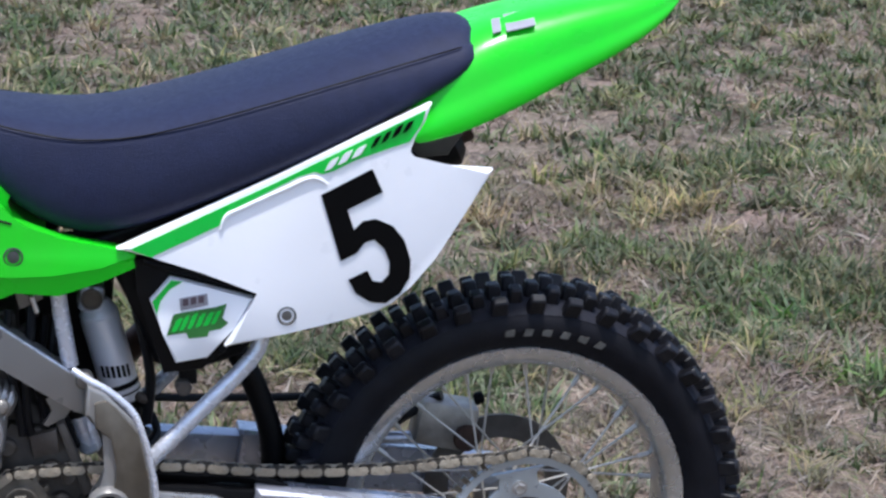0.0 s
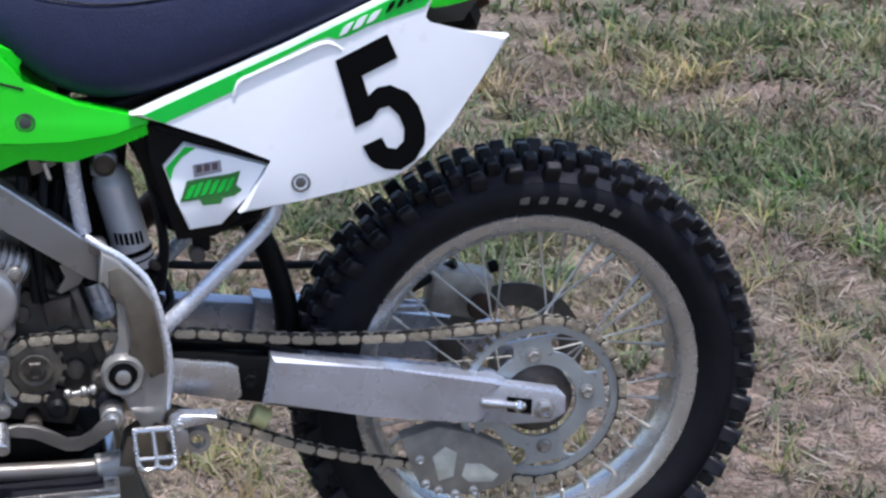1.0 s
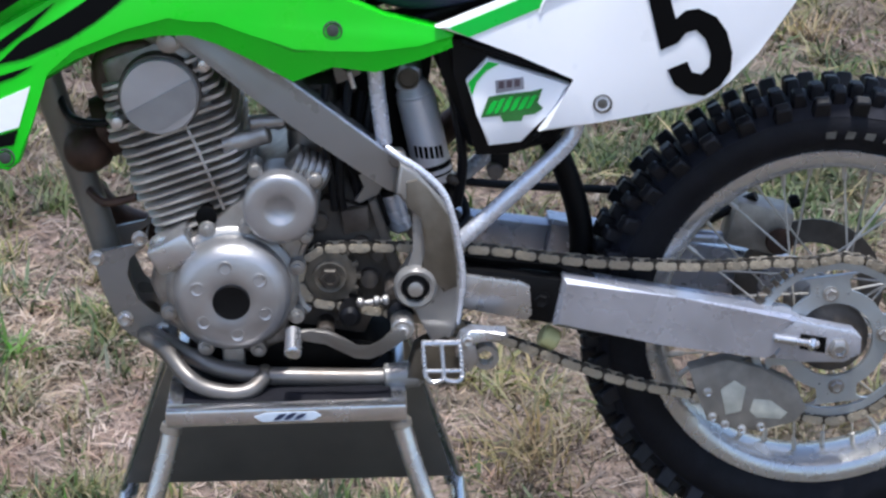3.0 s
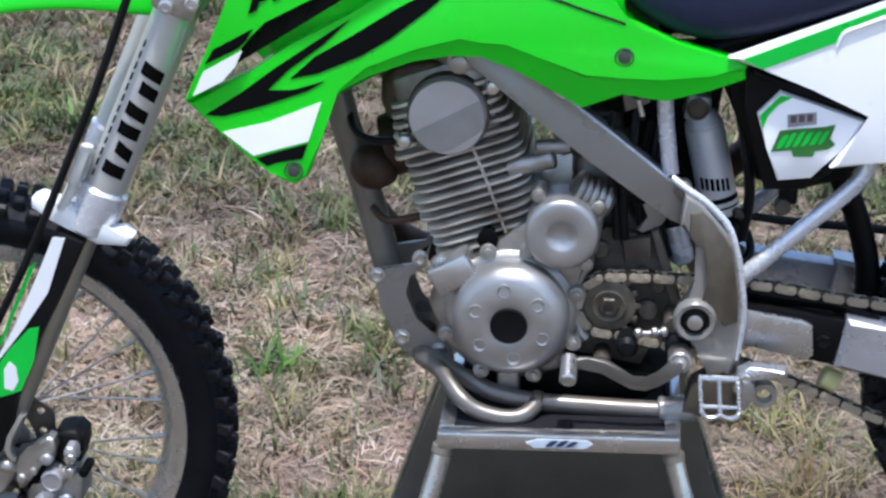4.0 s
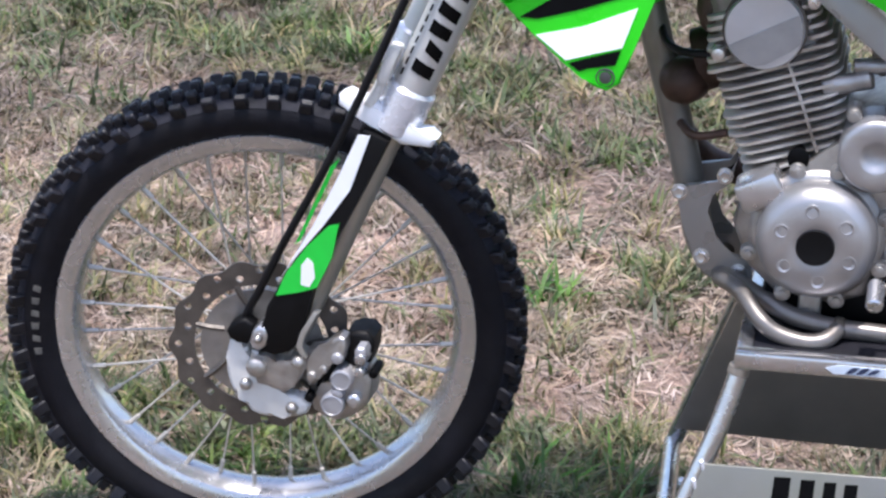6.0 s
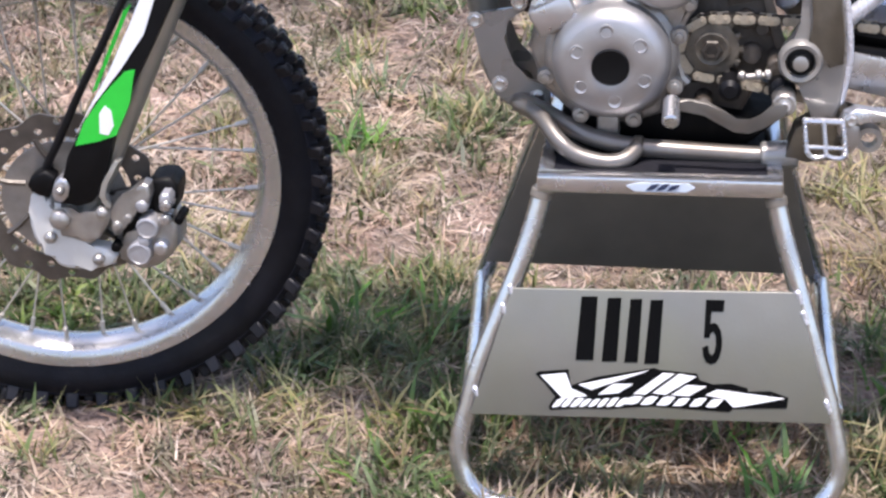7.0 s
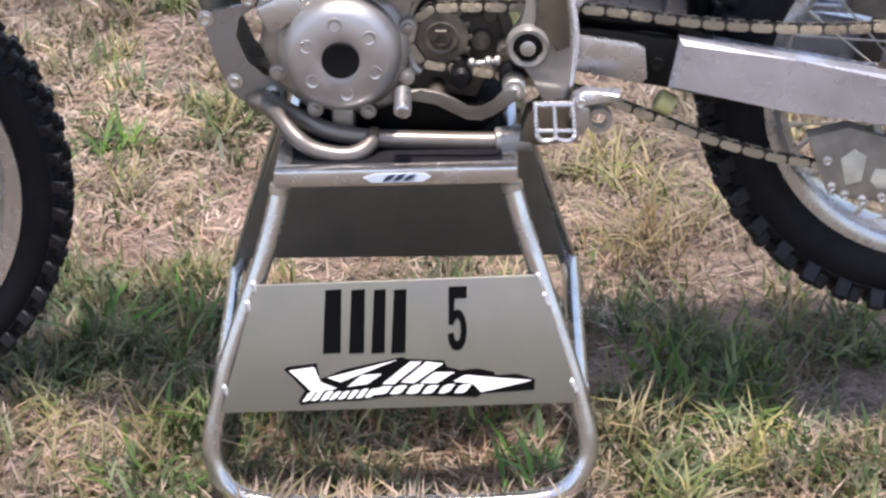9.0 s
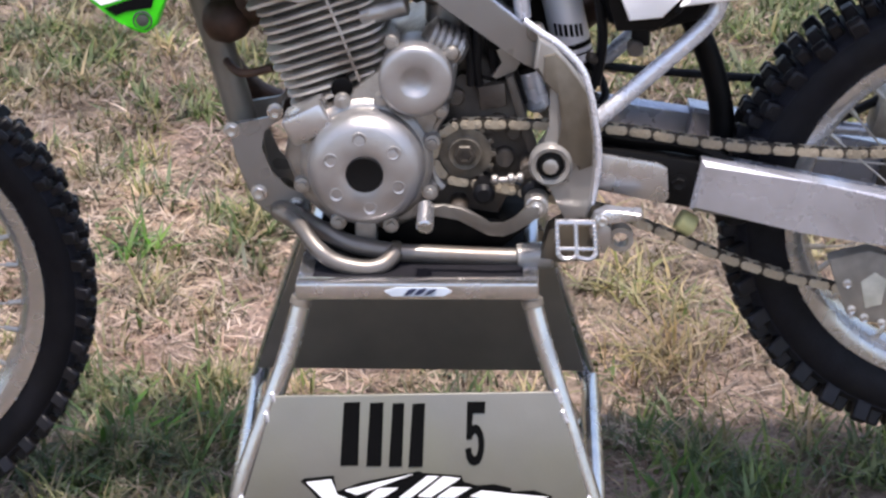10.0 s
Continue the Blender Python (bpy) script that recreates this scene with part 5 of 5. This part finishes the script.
for x0, w, h in ((-.612, .030, .2), (-.570, .016, .3), (-.548, .016, .3), (-.520, .024, .18), (-.490, .032, .16)):
    fender_patch("trade_mark", [(x0, .76), (x0 + w * .45, .76), (x0 + w, .80 + h * .6), (x0 + w * .6, .82 + h * .6), (x0 + w * .25, .84)], PAPER, .0012)

# ---- paddock stand ----
stand = thing("bike_stand", "bare aluminium motorcycle stand with a lettered front plate", "stand")
SX0, SX1 = -.077, .190
TIP = Matrix.Rotation(radians(-1.1), 4, 'Y')      # the stand leans a little on the turf
# top tray
tray = brick_of("top_rail", (SX1 - SX0, .022, .020), at_xyz((SX0 + SX1) / 2, -.1675, .3845) @ TIP, STANDT, stand, "bright front rail of the tray", .003)
brick_of("top_rail", (SX1 - SX0, .014, .020), at_xyz((SX0 + SX1) / 2, .115, .3845) @ TIP, STANDT, stand, "", .003)
for x in (SX0 + .009, SX1 - .009):
    brick_of("top_side", (.018, .266, .020), at_xyz(x, -.025, .3845 + (x - .056) * .019), STANDT, stand, "", .003)
brick_of("rubber_mat", (SX1 - SX0 - .034, .268, .014), at_xyz((SX0 + SX1) / 2, -.024, .3862) @ TIP, MATR, stand, "black rubber mat", .003)
front_y = lambda z: -.165 - (.375 - z) * .215
back_y = lambda z: .105 + (.385 - z) * .335
FOOT = [(-.0695, .373), (-.090, .297), (-.132, .180), (-.145, .131), (-.154, .092), (-.155, .063), (-.143, .034), (-.119, .016), (-.074, .009), (.01, .008), (.094, .009), (.196, .013), (.241, .025), (.264, .052), (.270, .081), (.260, .127), (.246, .175), (.197, .323), (.1825, .374)]
bar("leg_frame", [(x, front_y(z), z) for x, z in FOOT], .0112, STANDT, stand, "bent aluminium tube frame", 16, 4)
BACK = [(-.076, .385), (-.103, .305), (-.169, .096), (-.178, .050), (-.172, .022), (-.150, .012), (-.07, .010), (.04, .010), (.16, .010), (.236, .012), (.262, .026), (.270, .055), (.263, .100), (.208, .290), (.188, .385)]
bar("leg_frame", [(x, back_y(z), z) for x, z in BACK], .0118, STANDT, stand, "bent aluminium tube frame", 16, 4)
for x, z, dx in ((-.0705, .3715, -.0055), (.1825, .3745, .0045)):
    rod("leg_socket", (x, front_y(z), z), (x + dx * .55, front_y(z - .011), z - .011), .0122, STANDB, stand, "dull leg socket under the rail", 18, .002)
ft = (-.100, .266)
ptilt = (0, .215)
pan = plate("front_plate", [ft, (.212, .277), (.257, .134), (-.143, .122)], front_y(ft[1]) - .0145, front_y(ft[1]) - .0115, SILVERP, stand, "grey aluminium plate with black lettering", .0008, ptilt)
pan_y = lambda z: front_y(z) - .0145
for x, z in ((-.101, .262), (-.108, .240), (.214, .271), (.221, .249), (.252, .152), (-.136, .145)):
    rod("weld_bead", (x - .003, front_y(z) - .012, z + .008), (x + .003, front_y(z) - .012, z - .008), .0032, WELD, stand, seg=8)
plate("back_plate", [(-.168, .123), (-.090, .352), (.198, .352), (.256, .128)], back_y(.123) - .020, back_y(.123) - .016, STANDB, stand, "back plate with its shade put into the grey", .0008, (0, -.335))
for p, q in (((-.143, -.212, .139), (-.172, back_y(.092), .090)), ((.259, -.214, .140), (.264, back_y(.108), .106))):
    rod("side_rail", p, q, .0118, STANDT, stand, "bright side rail", 20, .0015)


def on_stand(name, pts, material, lift=.0008, label=""):
    y = pan_y(pts[0][1])
    return plate(name, pts, y - lift, y + .0006 - lift, material, pan, label, 0, ptilt)


# the owner's name stays as four plain bars, then the numeral
for i, (x0, x1) in enumerate(((-.027, -.007), (.002, .019), (.027, .042), (.049, .065))):
    on_stand("name_bar", [(x0, .190), (x1, .191), (x1 + .002, .262), (x0 + .004, .261)], INK)
on_stand("numeral_5", mapped(FIVE, (.111, .193), (.0225, .0006), (.0012, .0715)), INK, label="black numeral 5")
# dealer decal: black splash with white slashes
on_stand("dealer_decal", [(-0.071, 0.172), (-0.067, 0.175), (-0.034, 0.179), (-0.031, 0.161), (-0.004, 0.172), (0.061, 0.186), (0.066, 0.184), (0.108, 0.182), (0.111, 0.175), (0.126, 0.171), (0.145, 0.173), (0.164, 0.169), (0.164, 0.165), (0.189, 0.167), (0.209, 0.161), (0.208, 0.149), (0.149, 0.145), (0.145, 0.141), (0.057, 0.143), (0.012, 0.137), (-0.023, 0.136), (-0.053, 0.132), (-0.055, 0.136), (-0.048, 0.148), (-0.061, 0.163)], INK)
for pts in ([(-.065, .171), (-.037, .175), (-.030, .158), (-.012, .151), (-.039, .146), (-.053, .160)], [(-.022, .163), (.055, .183), (.012, .166), (-.008, .158)],
            [(.000, .153), (.022, .156), (.038, .167), (.016, .166)], [(.039, .156), (.052, .156), (.083, .181), (.070, .181)], [(.060, .158), (.074, .157), (.107, .179), (.088, .181)],
            [(.081, .157), (.100, .157), (.119, .169), (.097, .169)], [(.118, .159), (.131, .166), (.165, .163), (.205, .160), (.164, .150), (.149, .147), (.140, .156)]):
    on_stand("trade_mark", pts, PAPER, .0016)
for k, (n, o, u, v) in enumerate(((8, (-0.051, 0.1360), (.080, .0050), (.005, .0105)), (6, (0.029, 0.1440), (.108, .0022), (.003, .0105)))):
    for m in strokes(n, .2, .86, 20 + k):
        on_stand("trade_mark", mapped(m, o, u, v), PAPER, .0016)
oval = [(.030, .3792), (.086, .3806), (.095, .3860), (.088, .3905), (.034, .3895), (.021, .3850)]
plate("maker_badge", oval, -.1798, -.1782, mat("pale_blue_decal", (.55, .62, .70), .35), stand, "pale blue maker's badge", 0)
letters("trade_mark", stand, mat("navy_mark", (.02, .03, .07), .4), (.042, .3812), (.034, .0010), (.003, .0080), -.1797, strokes(3, .3, .8, 5))

# ---- ground ----
rng = np.random.default_rng(7)


def value_noise(x, y, scale, seed):
    """Smooth noise between 0 and 1."""
    g = np.random.default_rng(seed).random((256, 256))
    u, v = x * scale + 50.3, y * scale + 70.7
    i, j = np.floor(u).astype(int), np.floor(v).astype(int)
    f, h = u - i, v - j
    f, h = f * f * (3 - 2 * f), h * h * (3 - 2 * h)
    at = lambda a, b: g[a % 256, b % 256]
    return (at(i, j) * (1 - f) + at(i + 1, j) * f) * (1 - h) + (at(i, j + 1) * (1 - f) + at(i + 1, j + 1) * f) * h


def height(x, y):
    return (value_noise(x, y, 3, 1) - .5) * .018 + (value_noise(x, y, 14, 2) - .5) * .010 + (value_noise(x, y, 40, 3) - .5) * .004 - .004


def bare(x, y):
    """Where the soil shows between the grass: 0 to 1."""
    n = .6 * value_noise(x, y, 2.4, 11) + .4 * value_noise(x, y, 7, 12)
    return np.clip((n - .52 - .06 * np.clip((y - 1) / 2, 0, 1)) * 4.5, 0, 1)


def lush(x, y):
    """Where the grass stays green: 0 to 1."""
    n = .5 * value_noise(x, y, 1.3, 21) + .5 * value_noise(x, y, 4.5, 22)
    # more green along the bike's shadow band, less in the straw behind it
    shade_bias = np.exp(-((y - .12) / .22) ** 2) * np.clip((x + .62) / .2, 0, 1) * .30 - (.15 + .15 * (x < .05)) * np.exp(-((y - .66) / .35) ** 2)
    far = np.clip((y - .9) / 2.0, 0, 1) * .23
    return np.clip((n + shade_bias + far - .14 * np.clip((-.15 - y) / .2, 0, 1) - .58) * 5, 0, 1)


xs = np.concatenate([[-400, -120, -40, -15], np.arange(-5, 6.001, .06), [15, 40, 120, 400]])
ys = np.concatenate([[-400, -120, -40, -10], np.arange(-3, 9.001, .06), [18, 45, 130, 400]])
gx, gy = np.meshgrid(xs, ys)
near = np.clip(np.minimum.reduce([gx + 5, 6 - gx, gy + 3, 9 - gy]), 0, 1)
gz = height(gx, gy) * near
nx, ny = len(xs), len(ys)
idx = np.arange(nx * ny).reshape(ny, nx)
quads = np.stack([idx[:-1, :-1], idx[:-1, 1:], idx[1:, 1:], idx[1:, :-1]], -1).reshape(-1, 4)
me = bpy.data.meshes.new("ground")
me.from_pydata(np.stack([gx, gy, gz], -1).reshape(-1, 3).tolist(), [], quads.tolist())
me.polygons.foreach_set("use_smooth", [True] * len(me.polygons))
SOIL = bpy.data.materials.new("dry_soil")
SOIL.use_nodes = True
n, l = SOIL.node_tree.nodes, SOIL.node_tree.links
tc = n.new("ShaderNodeTexCoord")
cols = None
for sc, lo, hi, c in ((2.2, .45, .62, (.18, .125, .098)), (1.3, .40, .62, (.135, .118, .078)), (9, .48, .64, (.075, .056, .04)), (60, .50, .66, (.25, .19, .155)), (170, .53, .66, (.04, .03, .022))):
    t = n.new("ShaderNodeTexNoise")
    t.inputs["Scale"].default_value, t.inputs["Detail"].default_value = sc, 6
    l.new(tc.outputs["Object"], t.inputs["Vector"])
    r = n.new("ShaderNodeMapRange")
    l.new(t.outputs["Fac"], r.inputs[0])
    r.inputs[1].default_value, r.inputs[2].default_value = lo, hi
    x = n.new("ShaderNodeMix")
    x.data_type = 'RGBA'
    l.new(r.outputs[0], x.inputs[0])
    if cols is None:
        x.inputs[6].default_value = (.27, .19, .155, 1)
    else:
        l.new(cols, x.inputs[6])
    x.inputs[7].default_value = (*c, 1)
    cols = x.outputs[2]
p = n["Principled BSDF"]
l.new(cols, p.inputs["Base Color"])
p.inputs["Roughness"].default_value = .95
b = n.new("ShaderNodeBump")
b.inputs["Strength"].default_value, b.inputs["Distance"].default_value = .8, .006
l.new(t.outputs["Fac"], b.inputs["Height"])
l.new(b.outputs[0], p.inputs["Normal"])
me.materials.append(SOIL)
tagged(new("ground", me), "bare reddish-brown soil under thin dry grass", "ground", kind="structure")


def grass_material(name, ramp, rough=.65):
    m = bpy.data.materials.new(name)
    m.use_nodes = True
    n, l = m.node_tree.nodes, m.node_tree.links
    g = n.new("ShaderNodeNewGeometry")
    cr = n.new("ShaderNodeValToRGB")
    while len(cr.color_ramp.elements) < len(ramp):
        cr.color_ramp.elements.new(.5)
    for e, (pos, c) in zip(cr.color_ramp.elements, ramp):
        e.position, e.color = pos, (*c, 1)
    l.new(g.outputs["Random Per Island"], cr.inputs[0])
    p = n["Principled BSDF"]
    p.inputs["Roughness"].default_value = rough
    p.inputs["Specular IOR Level"].default_value = .3
    tr = n.new("ShaderNodeBsdfTranslucent")
    mx = n.new("ShaderNodeMixShader")
    mx.inputs[0].default_value = .28
    tc, hs = n.new("ShaderNodeTexCoord"), n.new("ShaderNodeHueSaturation")
    for sc, sock, lo, hi in ((6.5, "Value", .68, 1.26), (3.1, "Hue", .485, .512), (17, "Saturation", .8, 1.2)):
        t, r = n.new("ShaderNodeTexNoise"), n.new("ShaderNodeMapRange")
        t.inputs["Scale"].default_value, t.inputs["Detail"].default_value = sc, 3
        l.new(tc.outputs["Object"], t.inputs["Vector"])
        l.new(t.outputs["Fac"], r.inputs[0])
        for k, v in enumerate((.36, .64, lo, hi)):
            r.inputs[k + 1].default_value = v
        l.new(r.outputs[0], hs.inputs[sock])
    l.new(cr.outputs[0], hs.inputs["Color"])
    l.new(hs.outputs[0], p.inputs["Base Color"])
    l.new(hs.outputs[0], tr.inputs["Color"])
    l.new(p.outputs[0], mx.inputs[1])
    l.new(tr.outputs[0], mx.inputs[2])
    l.new(mx.outputs[0], n["Material Output"].inputs["Surface"])
    return m


def scatter(n, y0, y1):
    """n places in the strip of field that lies before the lens, even over its area."""
    y = rng.uniform(y0, y1, n * 2)
    w = .86 * (y + 2.3) + .5
    y = y[rng.random(n * 2) < w / w.max()][:n]
    u = rng.random(len(y))
    x = (.10 - .47 * (y + 2.3) - .2) * (1 - u) + (.20 + .42 * (y + 2.3) + .2) * u
    return x, y


def blades(name, x, y, length, width, lean, droop, material, label, lift=0.0):
    """Thin bent blades, each an island of its own, rooted at x, y."""
    n = len(x)
    L = rng.uniform(*length, n) * (1 + .1 * np.clip(y, 0, 4))
    wd = rng.uniform(*width, n) * (1 + .28 * np.clip(y - .4, 0, 6))
    th, ph = np.radians(rng.uniform(*lean, n)), rng.uniform(0, math.tau, n)
    dr = rng.uniform(*droop, n)
    d = np.stack([np.sin(th) * np.cos(ph), np.sin(th) * np.sin(ph), np.cos(th)], -1)
    base = np.stack([x, y, height(x, y) + rng.uniform(0, 1, n) * lift - .002], -1)
    a = ph + np.pi / 2 + rng.uniform(-.6, .6, n)
    side = np.stack([np.cos(a), np.sin(a), rng.uniform(-.5, .5, n)], -1) * wd[:, None] / 2
    bend = np.stack([np.cos(ph), np.sin(ph), np.zeros(n)], -1) * (dr * L * .5)[:, None]
    mid = base + d * (L * .5)[:, None] + bend * .25 - np.stack([0 * L, 0 * L, dr * L * .10], -1)
    tip = base + d * L[:, None] + bend - np.stack([0 * L, 0 * L, dr * L * .45], -1)
    tip[:, 2] = np.maximum(tip[:, 2], base[:, 2] * .3 + .001)
    v = np.stack([base - side, base + side, mid + side * .85, mid - side * .85, tip], 1).reshape(-1, 3)
    me = bpy.data.meshes.new(name)
    me.vertices.add(5 * n)
    me.vertices.foreach_set("co", v.ravel())
    k = np.arange(n)[:, None] * 5
    loops = (k + np.array([0, 1, 2, 3, 3, 2, 4])).ravel()
    me.loops.add(7 * n)
    me.loops.foreach_set("vertex_index", loops.astype(np.int32))
    me.polygons.add(2 * n)
    me.polygons.foreach_set("loop_start", (np.arange(n)[:, None] * 7 + np.array([0, 4])).ravel().astype(np.int32))
    me.update(calc_edges=True)
    me.materials.append(material)
    return tagged(new(name, me), label, "grass", kind="stuff")


def field(parts, keep):
    """Places over the whole field: parts (count, y from, y to), thinned by keep(x, y)."""
    xa, ya = [], []
    for n, y0, y1 in parts:
        x, y = scatter(n, y0, y1)
        k = rng.random(len(x)) < keep(x, y)
        xa.append(x[k])
        ya.append(y[k])
    return np.concatenate(xa), np.concatenate(ya)


def clumped(x, y, per, spread):
    return (np.repeat(x, per) + rng.normal(0, spread, len(x) * per)), (np.repeat(y, per) + rng.normal(0, spread, len(x) * per))


def patch(x, y, scale, seed, at, gain):
    """Clumps of growth: 0 between them, 1 within."""
    n = .65 * value_noise(x, y, scale, seed) + .35 * value_noise(x, y, scale * 2.7, seed + 1)
    return np.clip((n - at) * gain, 0, 1)


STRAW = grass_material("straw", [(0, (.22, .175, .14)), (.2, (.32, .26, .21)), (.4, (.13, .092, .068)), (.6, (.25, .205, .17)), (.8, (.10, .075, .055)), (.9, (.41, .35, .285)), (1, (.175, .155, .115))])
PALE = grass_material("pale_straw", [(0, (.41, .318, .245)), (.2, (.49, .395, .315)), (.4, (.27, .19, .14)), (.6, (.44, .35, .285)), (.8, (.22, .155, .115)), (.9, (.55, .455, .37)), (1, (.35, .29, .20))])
DRY = grass_material("dry_blade", [(0, (.20, .16, .105)), (.3, (.12, .115, .068)), (.6, (.27, .22, .15)), (.85, (.09, .095, .05)), (1, (.175, .12, .08))])
LIVE = grass_material("green_blade", [(0, (.047, .080, .028)), (.25, (.083, .122, .042)), (.5, (.13, .155, .068)), (.7, (.075, .095, .055)), (.85, (.18, .18, .10)), (1, (.037, .062, .022))], .5)
# matted straw


def shadow_strip(x, y):
    """The strip under the machine, thinned of litter to deepen its shadow: 0 to 1."""
    under = np.exp(-((y + .07) / .11) ** 4) * (np.abs(x - .06) < .20)
    return np.clip(.62 * np.exp(-((y - .05) / .19) ** 2) * np.clip((x + .42) / .3, 0, 1) + .25 * under, 0, .85)


def pale_zone(x, y):
    """Where the paler straw is sown in place of the grey: 0 to 1."""
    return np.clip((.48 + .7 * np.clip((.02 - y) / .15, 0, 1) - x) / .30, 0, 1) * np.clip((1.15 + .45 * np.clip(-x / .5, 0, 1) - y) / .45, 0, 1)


x, y = field(((175000, -.9, 1.9),), lambda x, y: pale_zone(x, y) * (1 - shadow_strip(x, y)) * (1 - .7 * bare(x, y)) * (.35 + .65 * patch(x, y, 8, 61, .38, 6)))
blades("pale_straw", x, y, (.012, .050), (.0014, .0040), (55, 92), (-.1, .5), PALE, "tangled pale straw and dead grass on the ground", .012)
x, y = field(((150000, -.5, 3.2), (80000, 3.2, 8.5)), lambda x, y: (1 - pale_zone(x, y)) * (1 - shadow_strip(x, y)) * (1 - .7 * bare(x, y)) * (.35 + .65 * patch(x, y, 8, 61, .38, 6)))
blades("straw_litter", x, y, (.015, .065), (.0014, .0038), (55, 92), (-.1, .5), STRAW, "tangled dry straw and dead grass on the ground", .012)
# dry upright grass in loose clumps
x, y = field(((15000, -.9, 1.2), (16000, 1.2, 3.2), (14000, 3.2, 8.5)), lambda x, y: (1 - .8 * bare(x, y)) * (1 - .55 * np.exp(-((y - .6) / .3) ** 2)) * patch(x, y, 9, 31, .44 - .06 * np.clip(y - 1, 0, 1), 5))
x, y = clumped(x, y, 5, .013)
blades("dry_grass", x, y, (.018, .058), (.002, .0050), (8, 72), (.1, 1.0), DRY, "short dry tan-green grass blades")
# green growth in clumps
x, y = field(((15000, -.9, 1.2), (19000, 1.2, 3.2), (16000, 3.2, 8.5)), lambda x, y: (.06 + .94 * lush(x, y)) * patch(x, y, 10, 41, .40 - .10 * np.clip(y - 1, 0, 1), 5) * (1 - .6 * bare(x, y)) * (1 - .65 * (np.abs(x - .06) < .19) * (np.abs(y + .05) < .2)))
x, y = clumped(x, y, 8, .014)
blades("green_grass", x, y, (.018, .072), (.0026, .0070), (8, 68), (.1, 1.1), LIVE, "patchy green grass tufts")
# green growth along the machine's shadow, with dark blade colours that deepen it
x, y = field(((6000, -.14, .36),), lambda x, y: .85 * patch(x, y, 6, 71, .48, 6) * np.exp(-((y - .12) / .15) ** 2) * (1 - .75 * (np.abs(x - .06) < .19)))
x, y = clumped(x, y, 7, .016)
blades("shade_grass", x, y, (.025, .080), (.003, .0080), (8, 66), (.2, 1.1), grass_material("shade_blade", [(0, (.030, .058, .018)), (.35, (.06, .10, .03)), (.62, (.13, .165, .06)), (.82, (.20, .26, .09)), (1, (.05, .08, .024))], .5), "deep green grass under the machine")
# taller tufts
x, y = field(((520, -.9, 1.2), (520, 1.2, 3.2), (520, 3.2, 8.5)), lambda x, y: .3 + .7 * lush(x, y))
x, y = clumped(x, y, 22, .015)
blades("grass_tufts", x, y, (.04, .10), (.002, .0048), (6, 52), (.3, 1.2), grass_material("tuft_blade", [(0, (.145, .165, .062)), (.4, (.235, .215, .11)), (.7, (.36, .285, .18)), (1, (.11, .145, .05))]), "taller yellow-green grass tufts")
# weeds that stand out of the turf
def weeds(name, spots, per, spread, *rest):
    p = np.repeat(np.array(spots), per, 0) + rng.normal(0, spread, (len(spots) * per, 2))
    return blades(name, p[:, 0], p[:, 1], *rest)


weeds("yellow_weeds", [(0.36, 0.45), (0.41, 0.51), (0.36, 0.51), (1.78, 2.73), (1.23, 2.73), (1.69, 2.72), (0.32, -0.07), (0.48, -0.12)], 60, .030, (.05, .12), (.0016, .0040), (5, 50), (.3, 1.1), grass_material("yellow_weed", [(0, (.23, .215, .09)), (.35, (.33, .27, .14)), (.7, (.42, .33, .20)), (1, (.16, .18, .065))]), "clumps of tall yellow-green weeds")
weeds("green_weeds", [(0.42, 0.01), (-0.20, -0.06), (-0.35, 0.20), (-0.24, 0.22), (0.21, -0.17), (1.75, 1.39), (1.74, 1.83), (-0.07, -0.35), (-0.24, -0.18), (-1.09, 2.15), (-0.45, 0.85), (0.37, 0.07)], 34, .030, (.04, .10), (.004, .0095), (5, 55), (.2, .9), grass_material("green_weed", [(0, (.06, .13, .032)), (.4, (.10, .195, .046)), (.7, (.155, .225, .078)), (1, (.05, .10, .027))], .45), "broad bright green grass clumps")
# dead brown stems in the shade of the stand
x, y = rng.uniform(-.15, .27, 420), rng.uniform(-.22, .14, 420)
x, y = clumped(x, y, 5, .012)
blades("dead_stems", x, y, (.02, .06), (.0018, .0042), (20, 80), (.1, .9), grass_material("dead_stem", [(0, (.13, .065, .04)), (.3, (.24, .15, .10)), (.6, (.38, .28, .20)), (.8, (.09, .05, .034)), (1, (.20, .19, .09))]), "dead reddish-brown stems under the stand")
# straw and stems that lie over the foot of the stand
x = np.concatenate([rng.normal(c, w, 260) for c, w in ((-.105, .018), (-.03, .014), (.015, .022), (.045, .016), (.12, .03), (.225, .016))])
blades("straw_over_foot", x, rng.uniform(-.315, -.242, len(x)), (.025, .065), (.0020, .0050), (20, 80), (.1, .8), PALE, "straw lying over the foot of the stand", .016)


def beyond(n, keep):
    """Places over the rest of the field, outside the strip that is sown densely above."""
    x, y = rng.uniform(-8, 9, n), rng.uniform(-7, 12, n)
    d = y + 2.3
    out = (y < -.85) | (y > 8.4) | (x < -.10 - .47 * d) | (x > .40 + .42 * d)
    k = out & (rng.random(n) < keep(x, y) * np.exp(-(np.hypot(x, y) / 7) ** 4))
    return x[k], y[k]


x, y = beyond(170000, lambda x, y: 1 - .6 * bare(x, y))
blades("field_straw", x, y, (.05, .14), (.005, .011), (50, 90), (-.1, .5), STRAW, "dead grass over the rest of the field", .012)
x, y = beyond(30000, lambda x, y: .25 + .75 * patch(x, y, 3, 81, .42, 5))
x, y = clumped(x, y, 6, .03)
blades("field_grass", x, y, (.03, .11), (.004, .010), (8, 66), (.1, 1.0), LIVE, "patchy grass over the rest of the field")
